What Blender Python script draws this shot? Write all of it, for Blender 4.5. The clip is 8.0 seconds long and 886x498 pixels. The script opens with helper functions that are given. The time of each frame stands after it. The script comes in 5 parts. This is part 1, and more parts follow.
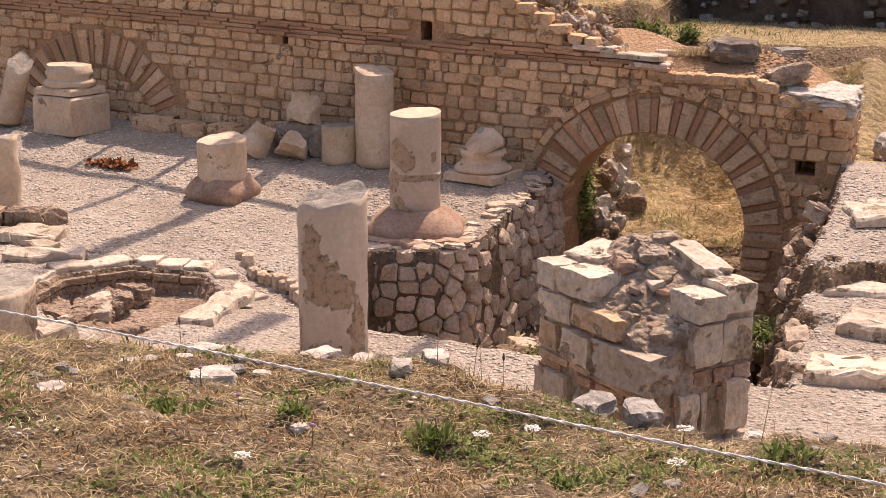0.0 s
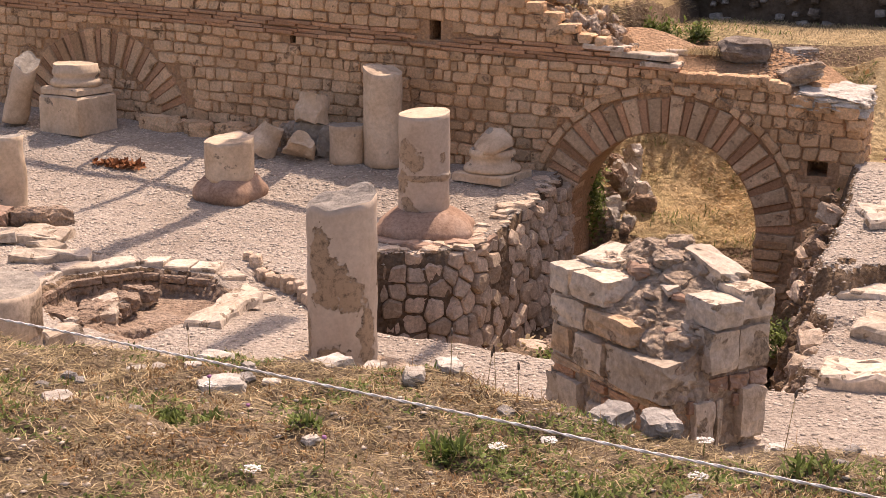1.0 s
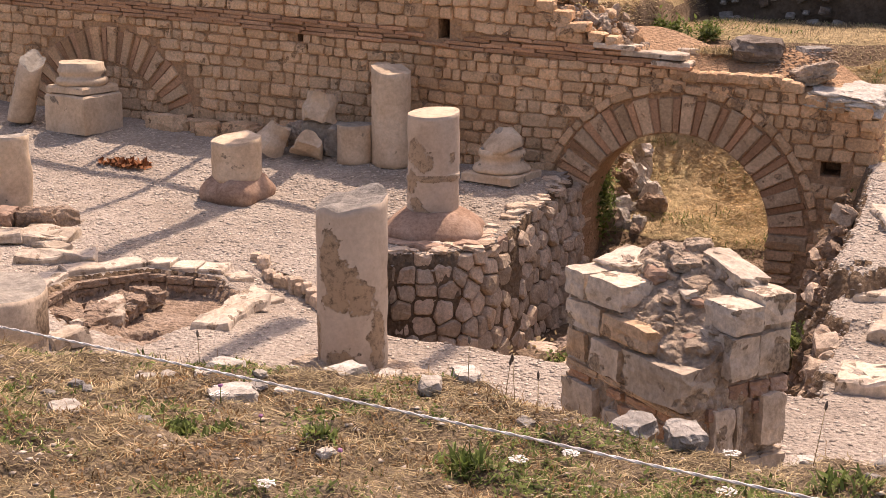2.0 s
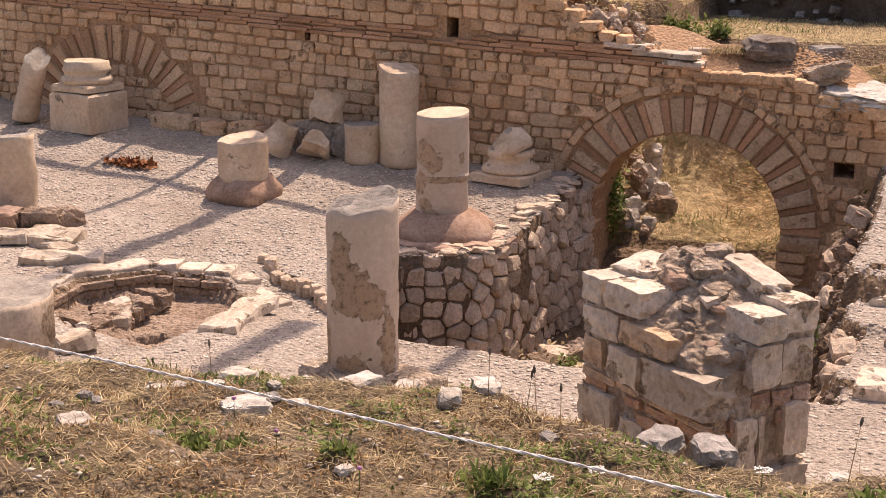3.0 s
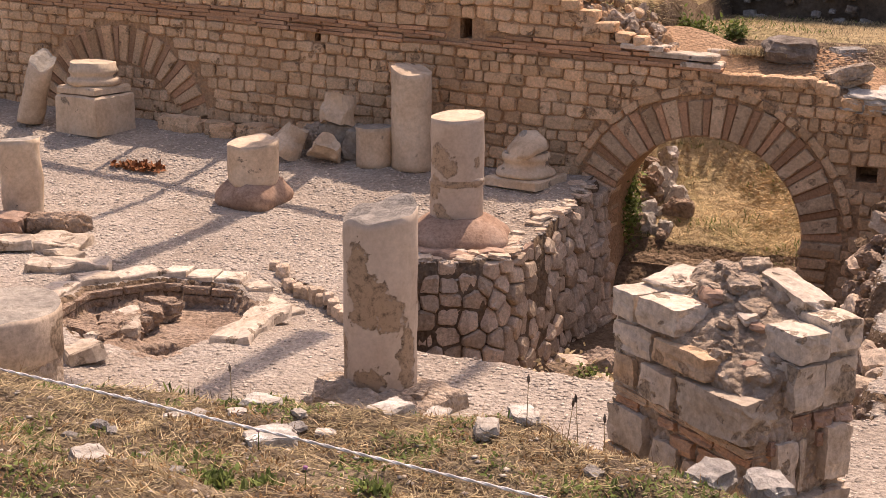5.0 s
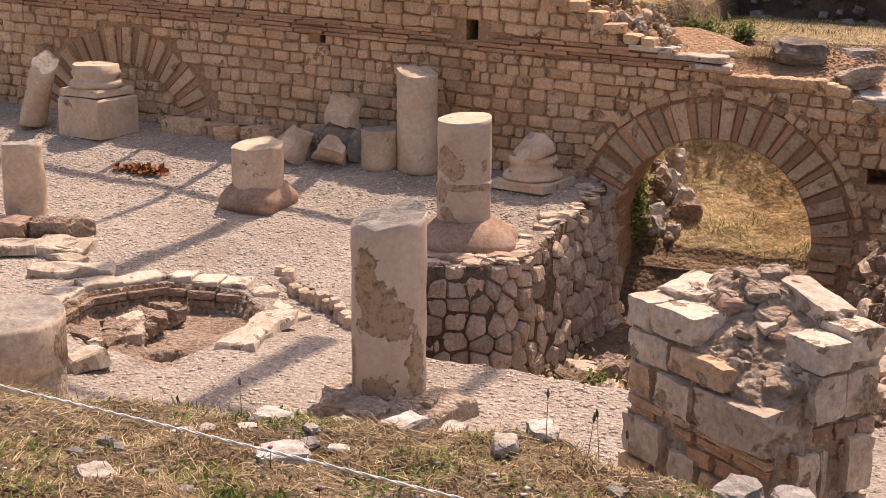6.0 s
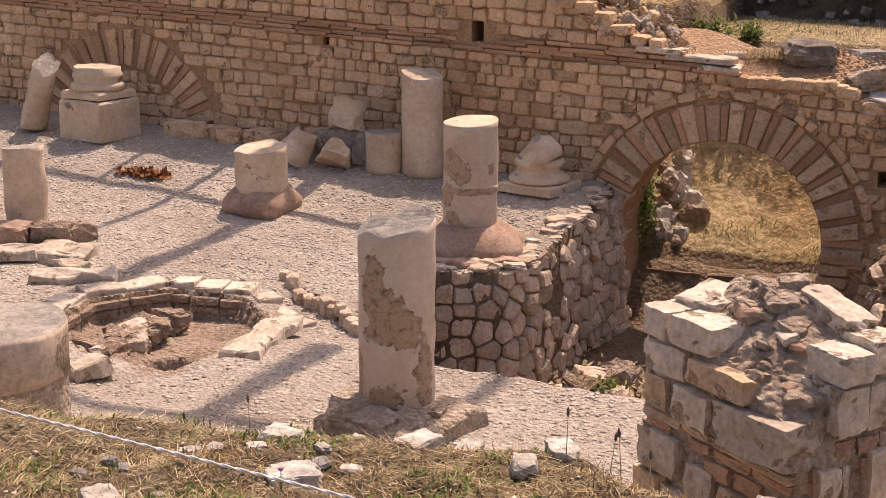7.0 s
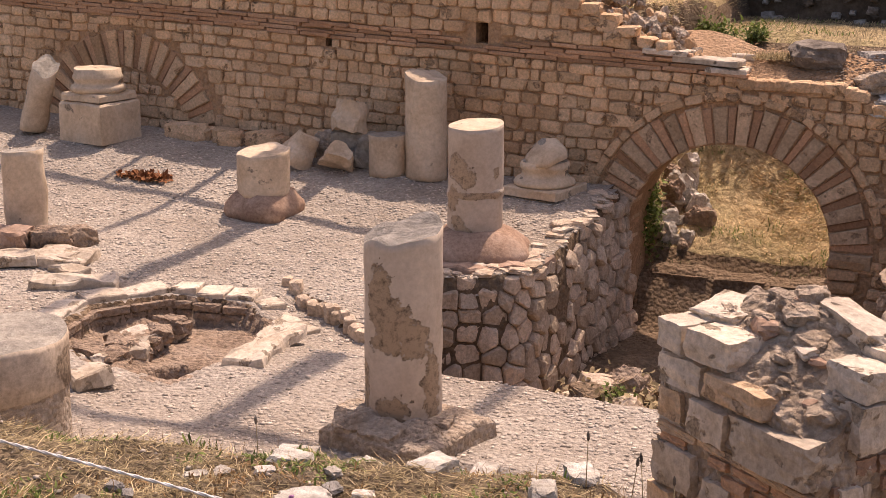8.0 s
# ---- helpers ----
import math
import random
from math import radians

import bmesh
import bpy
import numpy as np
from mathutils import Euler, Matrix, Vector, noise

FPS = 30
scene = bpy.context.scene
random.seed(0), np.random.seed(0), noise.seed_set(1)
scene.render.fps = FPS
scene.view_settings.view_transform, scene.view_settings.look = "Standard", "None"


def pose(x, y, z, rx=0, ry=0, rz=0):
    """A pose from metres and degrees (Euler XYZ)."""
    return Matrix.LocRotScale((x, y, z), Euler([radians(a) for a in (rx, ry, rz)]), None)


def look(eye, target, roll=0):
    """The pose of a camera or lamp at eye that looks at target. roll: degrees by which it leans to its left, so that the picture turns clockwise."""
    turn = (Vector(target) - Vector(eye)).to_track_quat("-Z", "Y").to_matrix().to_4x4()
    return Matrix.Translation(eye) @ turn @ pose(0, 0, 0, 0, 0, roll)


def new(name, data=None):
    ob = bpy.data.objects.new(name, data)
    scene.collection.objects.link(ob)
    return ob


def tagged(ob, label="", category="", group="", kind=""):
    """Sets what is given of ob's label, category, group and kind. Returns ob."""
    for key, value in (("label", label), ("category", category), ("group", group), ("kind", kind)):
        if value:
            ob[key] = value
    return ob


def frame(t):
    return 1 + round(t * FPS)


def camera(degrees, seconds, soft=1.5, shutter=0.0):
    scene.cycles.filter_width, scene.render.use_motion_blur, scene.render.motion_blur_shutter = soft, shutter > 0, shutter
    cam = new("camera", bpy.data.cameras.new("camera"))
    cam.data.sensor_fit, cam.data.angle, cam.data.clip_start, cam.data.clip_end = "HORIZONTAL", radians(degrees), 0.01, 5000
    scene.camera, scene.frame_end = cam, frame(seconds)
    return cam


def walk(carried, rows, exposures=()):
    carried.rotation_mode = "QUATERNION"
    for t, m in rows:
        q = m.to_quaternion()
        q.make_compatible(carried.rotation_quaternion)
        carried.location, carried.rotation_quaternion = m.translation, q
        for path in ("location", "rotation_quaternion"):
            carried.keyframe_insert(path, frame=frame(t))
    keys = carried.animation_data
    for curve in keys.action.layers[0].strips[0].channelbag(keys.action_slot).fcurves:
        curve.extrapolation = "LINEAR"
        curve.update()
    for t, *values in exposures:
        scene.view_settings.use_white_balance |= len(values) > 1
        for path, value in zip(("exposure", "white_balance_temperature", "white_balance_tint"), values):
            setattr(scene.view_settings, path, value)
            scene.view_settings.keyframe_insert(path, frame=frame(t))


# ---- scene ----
cam = camera(36.0, 8.0, soft=0.8)
PATH = [
    (0, (-0.176, 0.526, 2.471), (-0.929, 2.317, 1.996), 0.4),
    (0.5, (-0.204, 0.565, 2.473), (-0.962, 2.354, 1.997), 0.4),
    (1, (-0.231, 0.598, 2.475), (-0.992, 2.385, 1.997), 0.4),
    (1.5, (-0.267, 0.64, 2.47), (-1.031, 2.425, 1.991), 0.4),
    (3, (-0.399, 0.774, 2.471), (-1.169, 2.555, 1.987), 0.5),
    (3.5, (-0.447, 0.821, 2.477), (-1.218, 2.601, 1.992), 0.5),
    (4, (-0.49, 0.861, 2.481), (-1.262, 2.64, 1.994), 0.5),
    (4.5, (-0.529, 0.902, 2.481), (-1.302, 2.681, 1.993), 0.5),
    (6, (-0.648, 1.03, 2.479), (-1.424, 2.808, 1.992), 0.4),
    (6.5, (-0.688, 1.076, 2.477), (-1.464, 2.854, 1.991), 0.3),
    (7, (-0.733, 1.13, 2.482), (-1.51, 2.907, 1.995), 0.3),
    (7.5, (-0.778, 1.18, 2.494), (-1.554, 2.957, 2.004), 0.3),
    (8, (-0.819, 1.229, 2.501), (-1.595, 3.006, 2.011), 0.3),
]
walk(cam, [(t, look(eye, target, roll)) for t, eye, target, roll in PATH], exposures=[(0.0, 0.29, 7600, 28), (8.0, 0.19, 7600, 28)])

# ---- light ----
SUN_DIR = Vector((0.015, math.cos(radians(60)), math.sin(radians(60)))).normalized()
world = bpy.data.worlds.new("sky")
scene.world = world
world.use_nodes = True
wn = world.node_tree
sky = wn.nodes.new("ShaderNodeTexSky")
sky.sky_type, sky.sun_disc = "NISHITA", False
sky.sun_elevation = radians(60)
sky.dust_density, sky.ozone_density = 3.0, 0.6
sky.sun_rotation = math.atan2(SUN_DIR.x, SUN_DIR.y)
wn.nodes["Background"].inputs[1].default_value = 0.15
wn.links.new(sky.outputs[0], wn.nodes["Background"].inputs[0])
sun_data = bpy.data.lights.new("sun", "SUN")
sun_data.energy, sun_data.angle, sun_data.color = 4.0, radians(0.53), (1.0, 0.93, 0.82)
sun = new("sun", sun_data)
sun.matrix_world = look(SUN_DIR * 30, (0, 0, 0))
scene.view_settings.exposure = 0.0


# ---- materials ----
def node_mat(name, cols, big=1.2, fine=28.0, rough=0.9, bump=0.5, bump_size=0.01, vary=0.0, spots=None, spot_scale=6.0,
             spot_at=0.6, pits=0.0, pit_scale=40.0, island=0.0, grain_mix=0.7):
    """Stone-like surface: broad stains, fine grain, optional sharp-edged spots and pits, and a shade of its own for each piece."""
    m = bpy.data.materials.new(name)
    m.use_nodes = True
    nt = m.node_tree
    bs = nt.nodes["Principled BSDF"]
    bs.inputs["Roughness"].default_value = rough
    bs.inputs["Specular IOR Level"].default_value = 0.2
    N, L = nt.nodes.new, nt.links.new
    geo = N("ShaderNodeNewGeometry")
    info = N("ShaderNodeObjectInfo")

    def tex(scale, detail=5.0, roughness=0.6, dist=0.0):
        n = N("ShaderNodeTexNoise")
        n.inputs["Scale"].default_value, n.inputs["Detail"].default_value = scale, detail
        n.inputs["Roughness"].default_value, n.inputs["Distortion"].default_value = roughness, dist
        L(geo.outputs["Position"], n.inputs["Vector"])
        return n.outputs["Fac"]

    def ramp(fac, stops):
        r = N("ShaderNodeValToRGB")
        while len(r.color_ramp.elements) < len(stops):
            r.color_ramp.elements.new(0.5)
        for e, (p, c) in zip(r.color_ramp.elements, stops):
            e.position, e.color = p, (*c, 1)
        L(fac, r.inputs[0])
        return r.outputs[0]

    def mix(a, b, fac, mode="MIX"):
        x = N("ShaderNodeMix")
        x.data_type, x.blend_type = "RGBA", mode
        for sock, v in ((x.inputs[0], fac), (x.inputs[6], a), (x.inputs[7], b)):
            if isinstance(v, (int, float)):
                sock.default_value = v
            elif isinstance(v, tuple):
                sock.default_value = (*v, 1)
            else:
                L(v, sock)
        return x.outputs[2]

    n = len(cols)
    colour = ramp(tex(big, 6.0, 0.65, 0.4), [(0.3 + 0.4 * i / max(1, n - 1), c) for i, c in enumerate(cols)])
    grain = tex(fine, 8.0, 0.7)
    colour = mix(colour, ramp(grain, [(0.32, (0.52, 0.5, 0.48)), (0.68, (1.32, 1.32, 1.32))]), grain_mix, "MULTIPLY")
    if vary:
        colour = mix(colour, ramp(info.outputs["Random"], [(0.0, (1 - vary, 1 - vary * 1.1, 1 - vary * 1.25)), (0.5, (1, 1, 1)),
                                                          (1.0, (1 + vary * 0.7, 1 + vary * 0.6, 1 + vary * 0.5))]), 1.0, "MULTIPLY")
    if island:
        colour = mix(colour, ramp(geo.outputs["Random Per Island"], [(0.0, (1 - island,) * 3), (1.0, (1 + island,) * 3)]), 1.0, "MULTIPLY")
    height = grain
    if spots:
        mask = ramp(tex(spot_scale, 4.0, 0.55, 0.3), [(spot_at, (0, 0, 0)), (spot_at + 0.025, (1, 1, 1))])
        colour = mix(colour, mix(spots, ramp(tex(60, 4), [(0.35, (0.5, 0.5, 0.5)), (0.65, (1.3, 1.3, 1.3))]), 1.0, "MULTIPLY"), mask)
        sub = N("ShaderNodeMath")
        sub.operation = "MULTIPLY_ADD"
        L(mask, sub.inputs[0])
        sub.inputs[1].default_value = -0.8
        L(grain, sub.inputs[2])
        height = sub.outputs[0]
    if pits:
        v = N("ShaderNodeTexVoronoi")
        v.inputs["Scale"].default_value = pit_scale
        v.inputs["Randomness"].default_value = 1.0
        L(geo.outputs["Position"], v.inputs["Vector"])
        cell = ramp(v.outputs["Color"], [(0.15, (0.72, 0.70, 0.68)), (0.85, (1.18, 1.18, 1.18))])
        colour = mix(colour, cell, pits, "MULTIPLY")
        sub = N("ShaderNodeMath")
        sub.operation = "MULTIPLY_ADD"
        L(v.outputs["Distance"], sub.inputs[0])
        sub.inputs[1].default_value = -0.9
        L(height, sub.inputs[2])
        height = sub.outputs[0]
    L(colour, bs.inputs["Base Color"])
    b = N("ShaderNodeBump")
    b.inputs["Strength"].default_value, b.inputs["Distance"].default_value = bump, bump_size
    L(height, b.inputs["Height"])
    L(b.outputs[0], bs.inputs["Normal"])
    return m


M_MORTAR = node_mat("lime_mortar", [(0.41, 0.245, 0.138), (0.57, 0.375, 0.23)], 1.0, 34, 0.95, 1.0, 0.02, pits=0.3, pit_scale=30)
M_STONE = node_mat("limestone_block", [(0.53, 0.325, 0.188), (0.70, 0.47, 0.285), (0.80, 0.59, 0.395)], 0.9, 45, 0.9, 1.0, 0.016, vary=0.22, island=0.14, spots=(0.44, 0.285, 0.17), spot_scale=7.0, spot_at=0.62)
M_BRICK = node_mat("roman_brick", [(0.43, 0.245, 0.148), (0.58, 0.37, 0.235)], 2.0, 50, 0.9, 0.6, 0.006, vary=0.3)
M_VOUS = node_mat("voussoir_stone", [(0.50, 0.345, 0.22), (0.66, 0.49, 0.33)], 4.0, 40, 0.9, 0.9, 0.012, vary=0.22, spots=(0.44, 0.30, 0.19), spot_scale=9.0, spot_at=0.6)
M_PLASTER = node_mat("weathered_column", [(0.45, 0.345, 0.245), (0.56, 0.445, 0.335), (0.62, 0.515, 0.40)], 3.0, 30, 0.85, 0.35, 0.006,
                     spots=(0.30, 0.22, 0.15), spot_scale=2.6, spot_at=0.58)
M_MARBLE = node_mat("worn_marble", [(0.48, 0.355, 0.24), (0.62, 0.48, 0.34), (0.69, 0.57, 0.43)], 4.0, 30, 0.8, 0.4, 0.006,
                    spots=(0.30, 0.24, 0.18), spot_scale=5.0, spot_at=0.64, grain_mix=0.4)


def peeled(name, patches, coat, bare):
    """A plaster coat over bare rough stone, which shows where the coat has come off. patches: centre and half-sizes, metres, on the thing itself."""
    m = node_mat(name, coat, 3.0, 30, 0.85, 0.35, 0.006, grain_mix=0.3)
    nt = m.node_tree
    N, L = nt.nodes.new, nt.links.new
    bs = nt.nodes["Principled BSDF"]
    place = N("ShaderNodeTexCoord").outputs["Object"]
    ragged = N("ShaderNodeTexNoise")
    ragged.inputs["Scale"].default_value, ragged.inputs["Detail"].default_value, ragged.inputs["Roughness"].default_value = 13.0, 8.0, 0.72
    L(place, ragged.inputs["Vector"])

    def vec(op, a, b):
        n = N("ShaderNodeVectorMath")
        n.operation = op
        L(a, n.inputs[0])
        if b is not None:
            n.inputs[1].default_value = b
        return n.outputs["Value" if op == "LENGTH" else "Vector"]

    def calc(op, a, b):
        n = N("ShaderNodeMath")
        n.operation = op
        for sock, v in zip(n.inputs, (a, b)):
            if isinstance(v, float):
                sock.default_value = v
            else:
                L(v, sock)
        return n.outputs[0]

    near = None
    for at, half in patches:
        d = vec("LENGTH", vec("MULTIPLY", vec("SUBTRACT", place, at), tuple(1 / h for h in half)), None)
        near = d if near is None else calc("MINIMUM", near, d)
    edge = calc("ADD", near, calc("MULTIPLY", calc("SUBTRACT", ragged.outputs["Fac"], 0.5), 3.0))
    mask = N("ShaderNodeMapRange")
    mask.inputs["From Min"].default_value, mask.inputs["From Max"].default_value = 1.03, 0.97
    L(edge, mask.inputs["Value"])
    grit = N("ShaderNodeTexNoise")
    grit.inputs["Scale"].default_value, grit.inputs["Detail"].default_value, grit.inputs["Roughness"].default_value = 26.0, 7.0, 0.75
    L(place, grit.inputs["Vector"])
    ramp = N("ShaderNodeValToRGB")
    for e, (p, c) in zip(ramp.color_ramp.elements, ((0.34, tuple(v * 0.36 for v in bare)), (0.50, bare))):
        e.position, e.color = p, (*c, 1)
    L(grit.outputs["Fac"], ramp.inputs[0])
    mix = N("ShaderNodeMix")
    mix.data_type = "RGBA"
    L(mask.outputs[0], mix.inputs[0])
    L(bs.inputs["Base Color"].links[0].from_socket, mix.inputs[6])
    L(ramp.outputs[0], mix.inputs[7])
    L(mix.outputs[2], bs.inputs["Base Color"])
    bump = N("ShaderNodeBump")
    bump.inputs["Strength"].default_value, bump.inputs["Distance"].default_value = 1.0, 0.016
    L(calc("MULTIPLY", mask.outputs[0], calc("SUBTRACT", calc("MULTIPLY", grit.outputs["Fac"], 1.6), 1.5)), bump.inputs["Height"])
    L(bs.inputs["Normal"].links[0].from_socket, bump.inputs["Normal"])
    L(bump.outputs[0], bs.inputs["Normal"])
    return m


def round_patches(r, rows):
    """Patches on a shaft of radius r: rows of turn (degrees round the shaft), height, half-width, half-height."""
    return [((r * math.cos(radians(a)), r * math.sin(radians(a)), z), (w, w, h)) for a, z, w, h in rows]


COAT = [(0.47, 0.36, 0.265), (0.57, 0.455, 0.35), (0.62, 0.515, 0.41)]
M_FRONT = peeled("peeling_plaster", round_patches(0.187, ((-102, 0.71, 0.075, 0.17), (-76, 0.60, 0.075, 0.12), (-48, 0.50, 0.085, 0.085), (-88, 0.49, 0.09, 0.05),
                                                       (-78, 0.17, 0.085, 0.06), (-16, 0.26, 0.06, 0.15), (-138, 0.24, 0.05, 0.13), (60, 0.5, 0.12, 0.2))), COAT, (0.56, 0.405, 0.27))
M_MIDDLE = peeled("peeling_column_coat", round_patches(0.198, ((-112, 0.62, 0.11, 0.09), (-85, 0.55, 0.06, 0.06), (-60, 0.44, 0.22, 0.022), (-112, 0.25, 0.07, 0.05),
                                                            (-95, 0.17, 0.07, 0.06), (-20, 0.60, 0.03, 0.04), (-125, 0.40, 0.06, 0.09))), COAT, (0.55, 0.40, 0.27))
M_BREAK = node_mat("broken_stone", [(0.30, 0.27, 0.23), (0.46, 0.41, 0.34)], 5.0, 25, 0.95, 0.9, 0.02)
# Darker grey than M_BREAK, for the front column's top.
M_CAP = node_mat("dark_grey_break", [(0.19, 0.175, 0.155), (0.30, 0.27, 0.235), (0.42, 0.38, 0.33)], 6.0, 25, 0.95, 1.0, 0.02)
M_RED = node_mat("red_base_mortar", [(0.31, 0.195, 0.135), (0.40, 0.265, 0.19), (0.50, 0.365, 0.28)], 4.0, 35, 0.95, 0.6, 0.01)
M_GREY = node_mat("grey_limestone", [(0.20, 0.19, 0.18), (0.40, 0.37, 0.33), (0.56, 0.53, 0.48)], 7.0, 30, 0.95, 1.0, 0.02, vary=0.15)
M_RUBBLE = node_mat("rubble_stone", [(0.52, 0.395, 0.285), (0.74, 0.60, 0.465)], 7.0, 40, 0.9, 1.0, 0.016, vary=0.28)
M_CORE = node_mat("mortar_core", [(0.39, 0.295, 0.212), (0.53, 0.42, 0.318), (0.65, 0.54, 0.43)], 6.0, 26, 0.95, 1.0, 0.03, pits=0.5, pit_scale=34)
M_SLAB = node_mat("pale_slab", [(0.49, 0.395, 0.295), (0.61, 0.515, 0.41), (0.70, 0.61, 0.505)], 5.0, 30, 0.9, 0.7, 0.010, vary=0.2, spots=(0.34, 0.265, 0.19), spot_scale=8.0, spot_at=0.60)
M_GRAVEL = node_mat("gravel_floor", [(0.36, 0.297, 0.236), (0.455, 0.39, 0.322), (0.53, 0.465, 0.392)], 0.9, 35, 0.95, 1.0, 0.02, pits=0.45, pit_scale=34)
M_EARTH = node_mat("dry_earth", [(0.15, 0.098, 0.06), (0.24, 0.165, 0.105), (0.34, 0.25, 0.17)], 1.5, 30, 0.97, 1.0, 0.03, pits=0.5, pit_scale=26)
M_BANK = node_mat("straw_covered_earth", [(0.11, 0.08, 0.052), (0.23, 0.172, 0.112), (0.40, 0.315, 0.215)], 5.0, 45, 0.97, 1.0, 0.02, pits=0.5, pit_scale=60)
M_MEADOW = node_mat("dry_meadow", [(0.42, 0.31, 0.16), (0.54, 0.41, 0.23), (0.34, 0.29, 0.13)], 1.2, 25, 0.97, 1.0, 0.04, pits=0.3, pit_scale=12)
M_PIT = node_mat("pinkish_pit_earth", [(0.29, 0.20, 0.14), (0.40, 0.295, 0.215), (0.48, 0.37, 0.285)], 2.5, 30, 0.97, 1.0, 0.03, pits=0.5, pit_scale=30)
M_PALE = node_mat("pale_weathered_rock", [(0.36, 0.32, 0.26), (0.58, 0.53, 0.46), (0.70, 0.66, 0.59)], 9.0, 30, 0.95, 1.0, 0.012, vary=0.12)
# Dark colour that stands in for the shade on the far wall and scarp.
M_DARK = node_mat("far_shade_tone", [(0.10, 0.075, 0.055), (0.22, 0.17, 0.125)], 2.0, 20, 0.97, 1.0, 0.03)
M_PEBBLE = node_mat("pebbles", [(0.42, 0.352, 0.28), (0.66, 0.58, 0.485)], 9.0, 50, 0.9, 0.4, 0.004, island=0.32)


def plain_mat(name, col, rough=0.8, col2=None, scale=8.0, through_light=0.0):
    m = node_mat(name, [col, col2 or tuple(c * 1.35 for c in col)], scale, 30, rough, 0.2, 0.002, island=0.55 if through_light else 0.0)
    if through_light:
        nt = m.node_tree
        bs, out = nt.nodes["Principled BSDF"], nt.nodes["Material Output"]
        tr_, mx = nt.nodes.new("ShaderNodeBsdfTranslucent"), nt.nodes.new("ShaderNodeMixShader")
        nt.links.new(bs.inputs["Base Color"].links[0].from_socket, tr_.inputs[0])
        mx.inputs[0].default_value = through_light
        nt.links.new(bs.outputs[0], mx.inputs[1])
        nt.links.new(tr_.outputs[0], mx.inputs[2])
        nt.links.new(mx.outputs[0], out.inputs[0])
    return m


M_STRAW = plain_mat("dead_straw", (0.25, 0.185, 0.092), 0.8, (0.62, 0.505, 0.31), 9.0, 0.35)
M_GOLD = plain_mat("golden_dry_grass", (0.56, 0.42, 0.23), 0.8, (0.86, 0.71, 0.47), 6.0, 0.45)
M_RUST = plain_mat("brown_dry_weed", (0.23, 0.135, 0.06), 0.9, (0.42, 0.27, 0.14), 12.0, 0.3)
M_GREEN = plain_mat("green_weed", (0.09, 0.135, 0.03), 0.7, (0.26, 0.31, 0.10), 9.0, 0.35)
M_WHITE = plain_mat("white_petals", (0.75, 0.73, 0.66), 0.7, (0.85, 0.83, 0.78))
M_PINK = plain_mat("purple_petals", (0.35, 0.14, 0.30), 0.7, (0.50, 0.25, 0.42))
M_ROPE = plain_mat("white_rope", (0.62, 0.60, 0.56), 0.85, (0.80, 0.78, 0.74), 60.0)
M_LEAF = plain_mat("dead_leaves", (0.20, 0.07, 0.03), 0.9, (0.36, 0.16, 0.07), 30.0)
# The boulder's shade is put into these dark tones; seed heads share them.
M_ROCK = node_mat("dark_boulder", [(0.12, 0.095, 0.075), (0.22, 0.18, 0.145), (0.36, 0.31, 0.26)], 6.0, 30, 0.95, 1.0, 0.02)
M_METAL = plain_mat("grey_painted_metal", (0.20, 0.20, 0.20), 0.5)


# ---- mesh helpers ----
def smooth01(a, b, v):
    k = min(1.0, max(0.0, (v - a) / (b - a)))
    return k * k * (3 - 2 * k)


def mesh_of(name, verts, faces, mats, smooth=False):
    me = bpy.data.meshes.new(name)
    me.from_pydata([tuple(v) for v in verts], [], faces)
    for m in mats if isinstance(mats, (list, tuple)) else [mats]:
        me.materials.append(m)
    if smooth:
        me.polygons.foreach_set("use_smooth", [True] * len(me.polygons))
    me.update()
    return me


def empty_thing(name, label, category, at=(0, 0, 0), group="", kind="", turn=0.0):
    ob = new(name)
    ob.matrix_basis = pose(*at, 0, 0, turn)
    return tagged(ob, label, category, group, kind)


def part(name, me, parent, label="", m=None):
    ob = new(name, me)
    ob.parent = parent
    if m is not None:
        ob.matrix_basis = m
    if label:
        ob["label"] = label
    return ob


def wobble(v, amount, scale, seed=0.0):
    """v pushed about by smooth noise."""
    p = Vector(v)
    return p + noise.noise_vector(p * scale + Vector((seed, seed * 1.7, -seed))) * amount


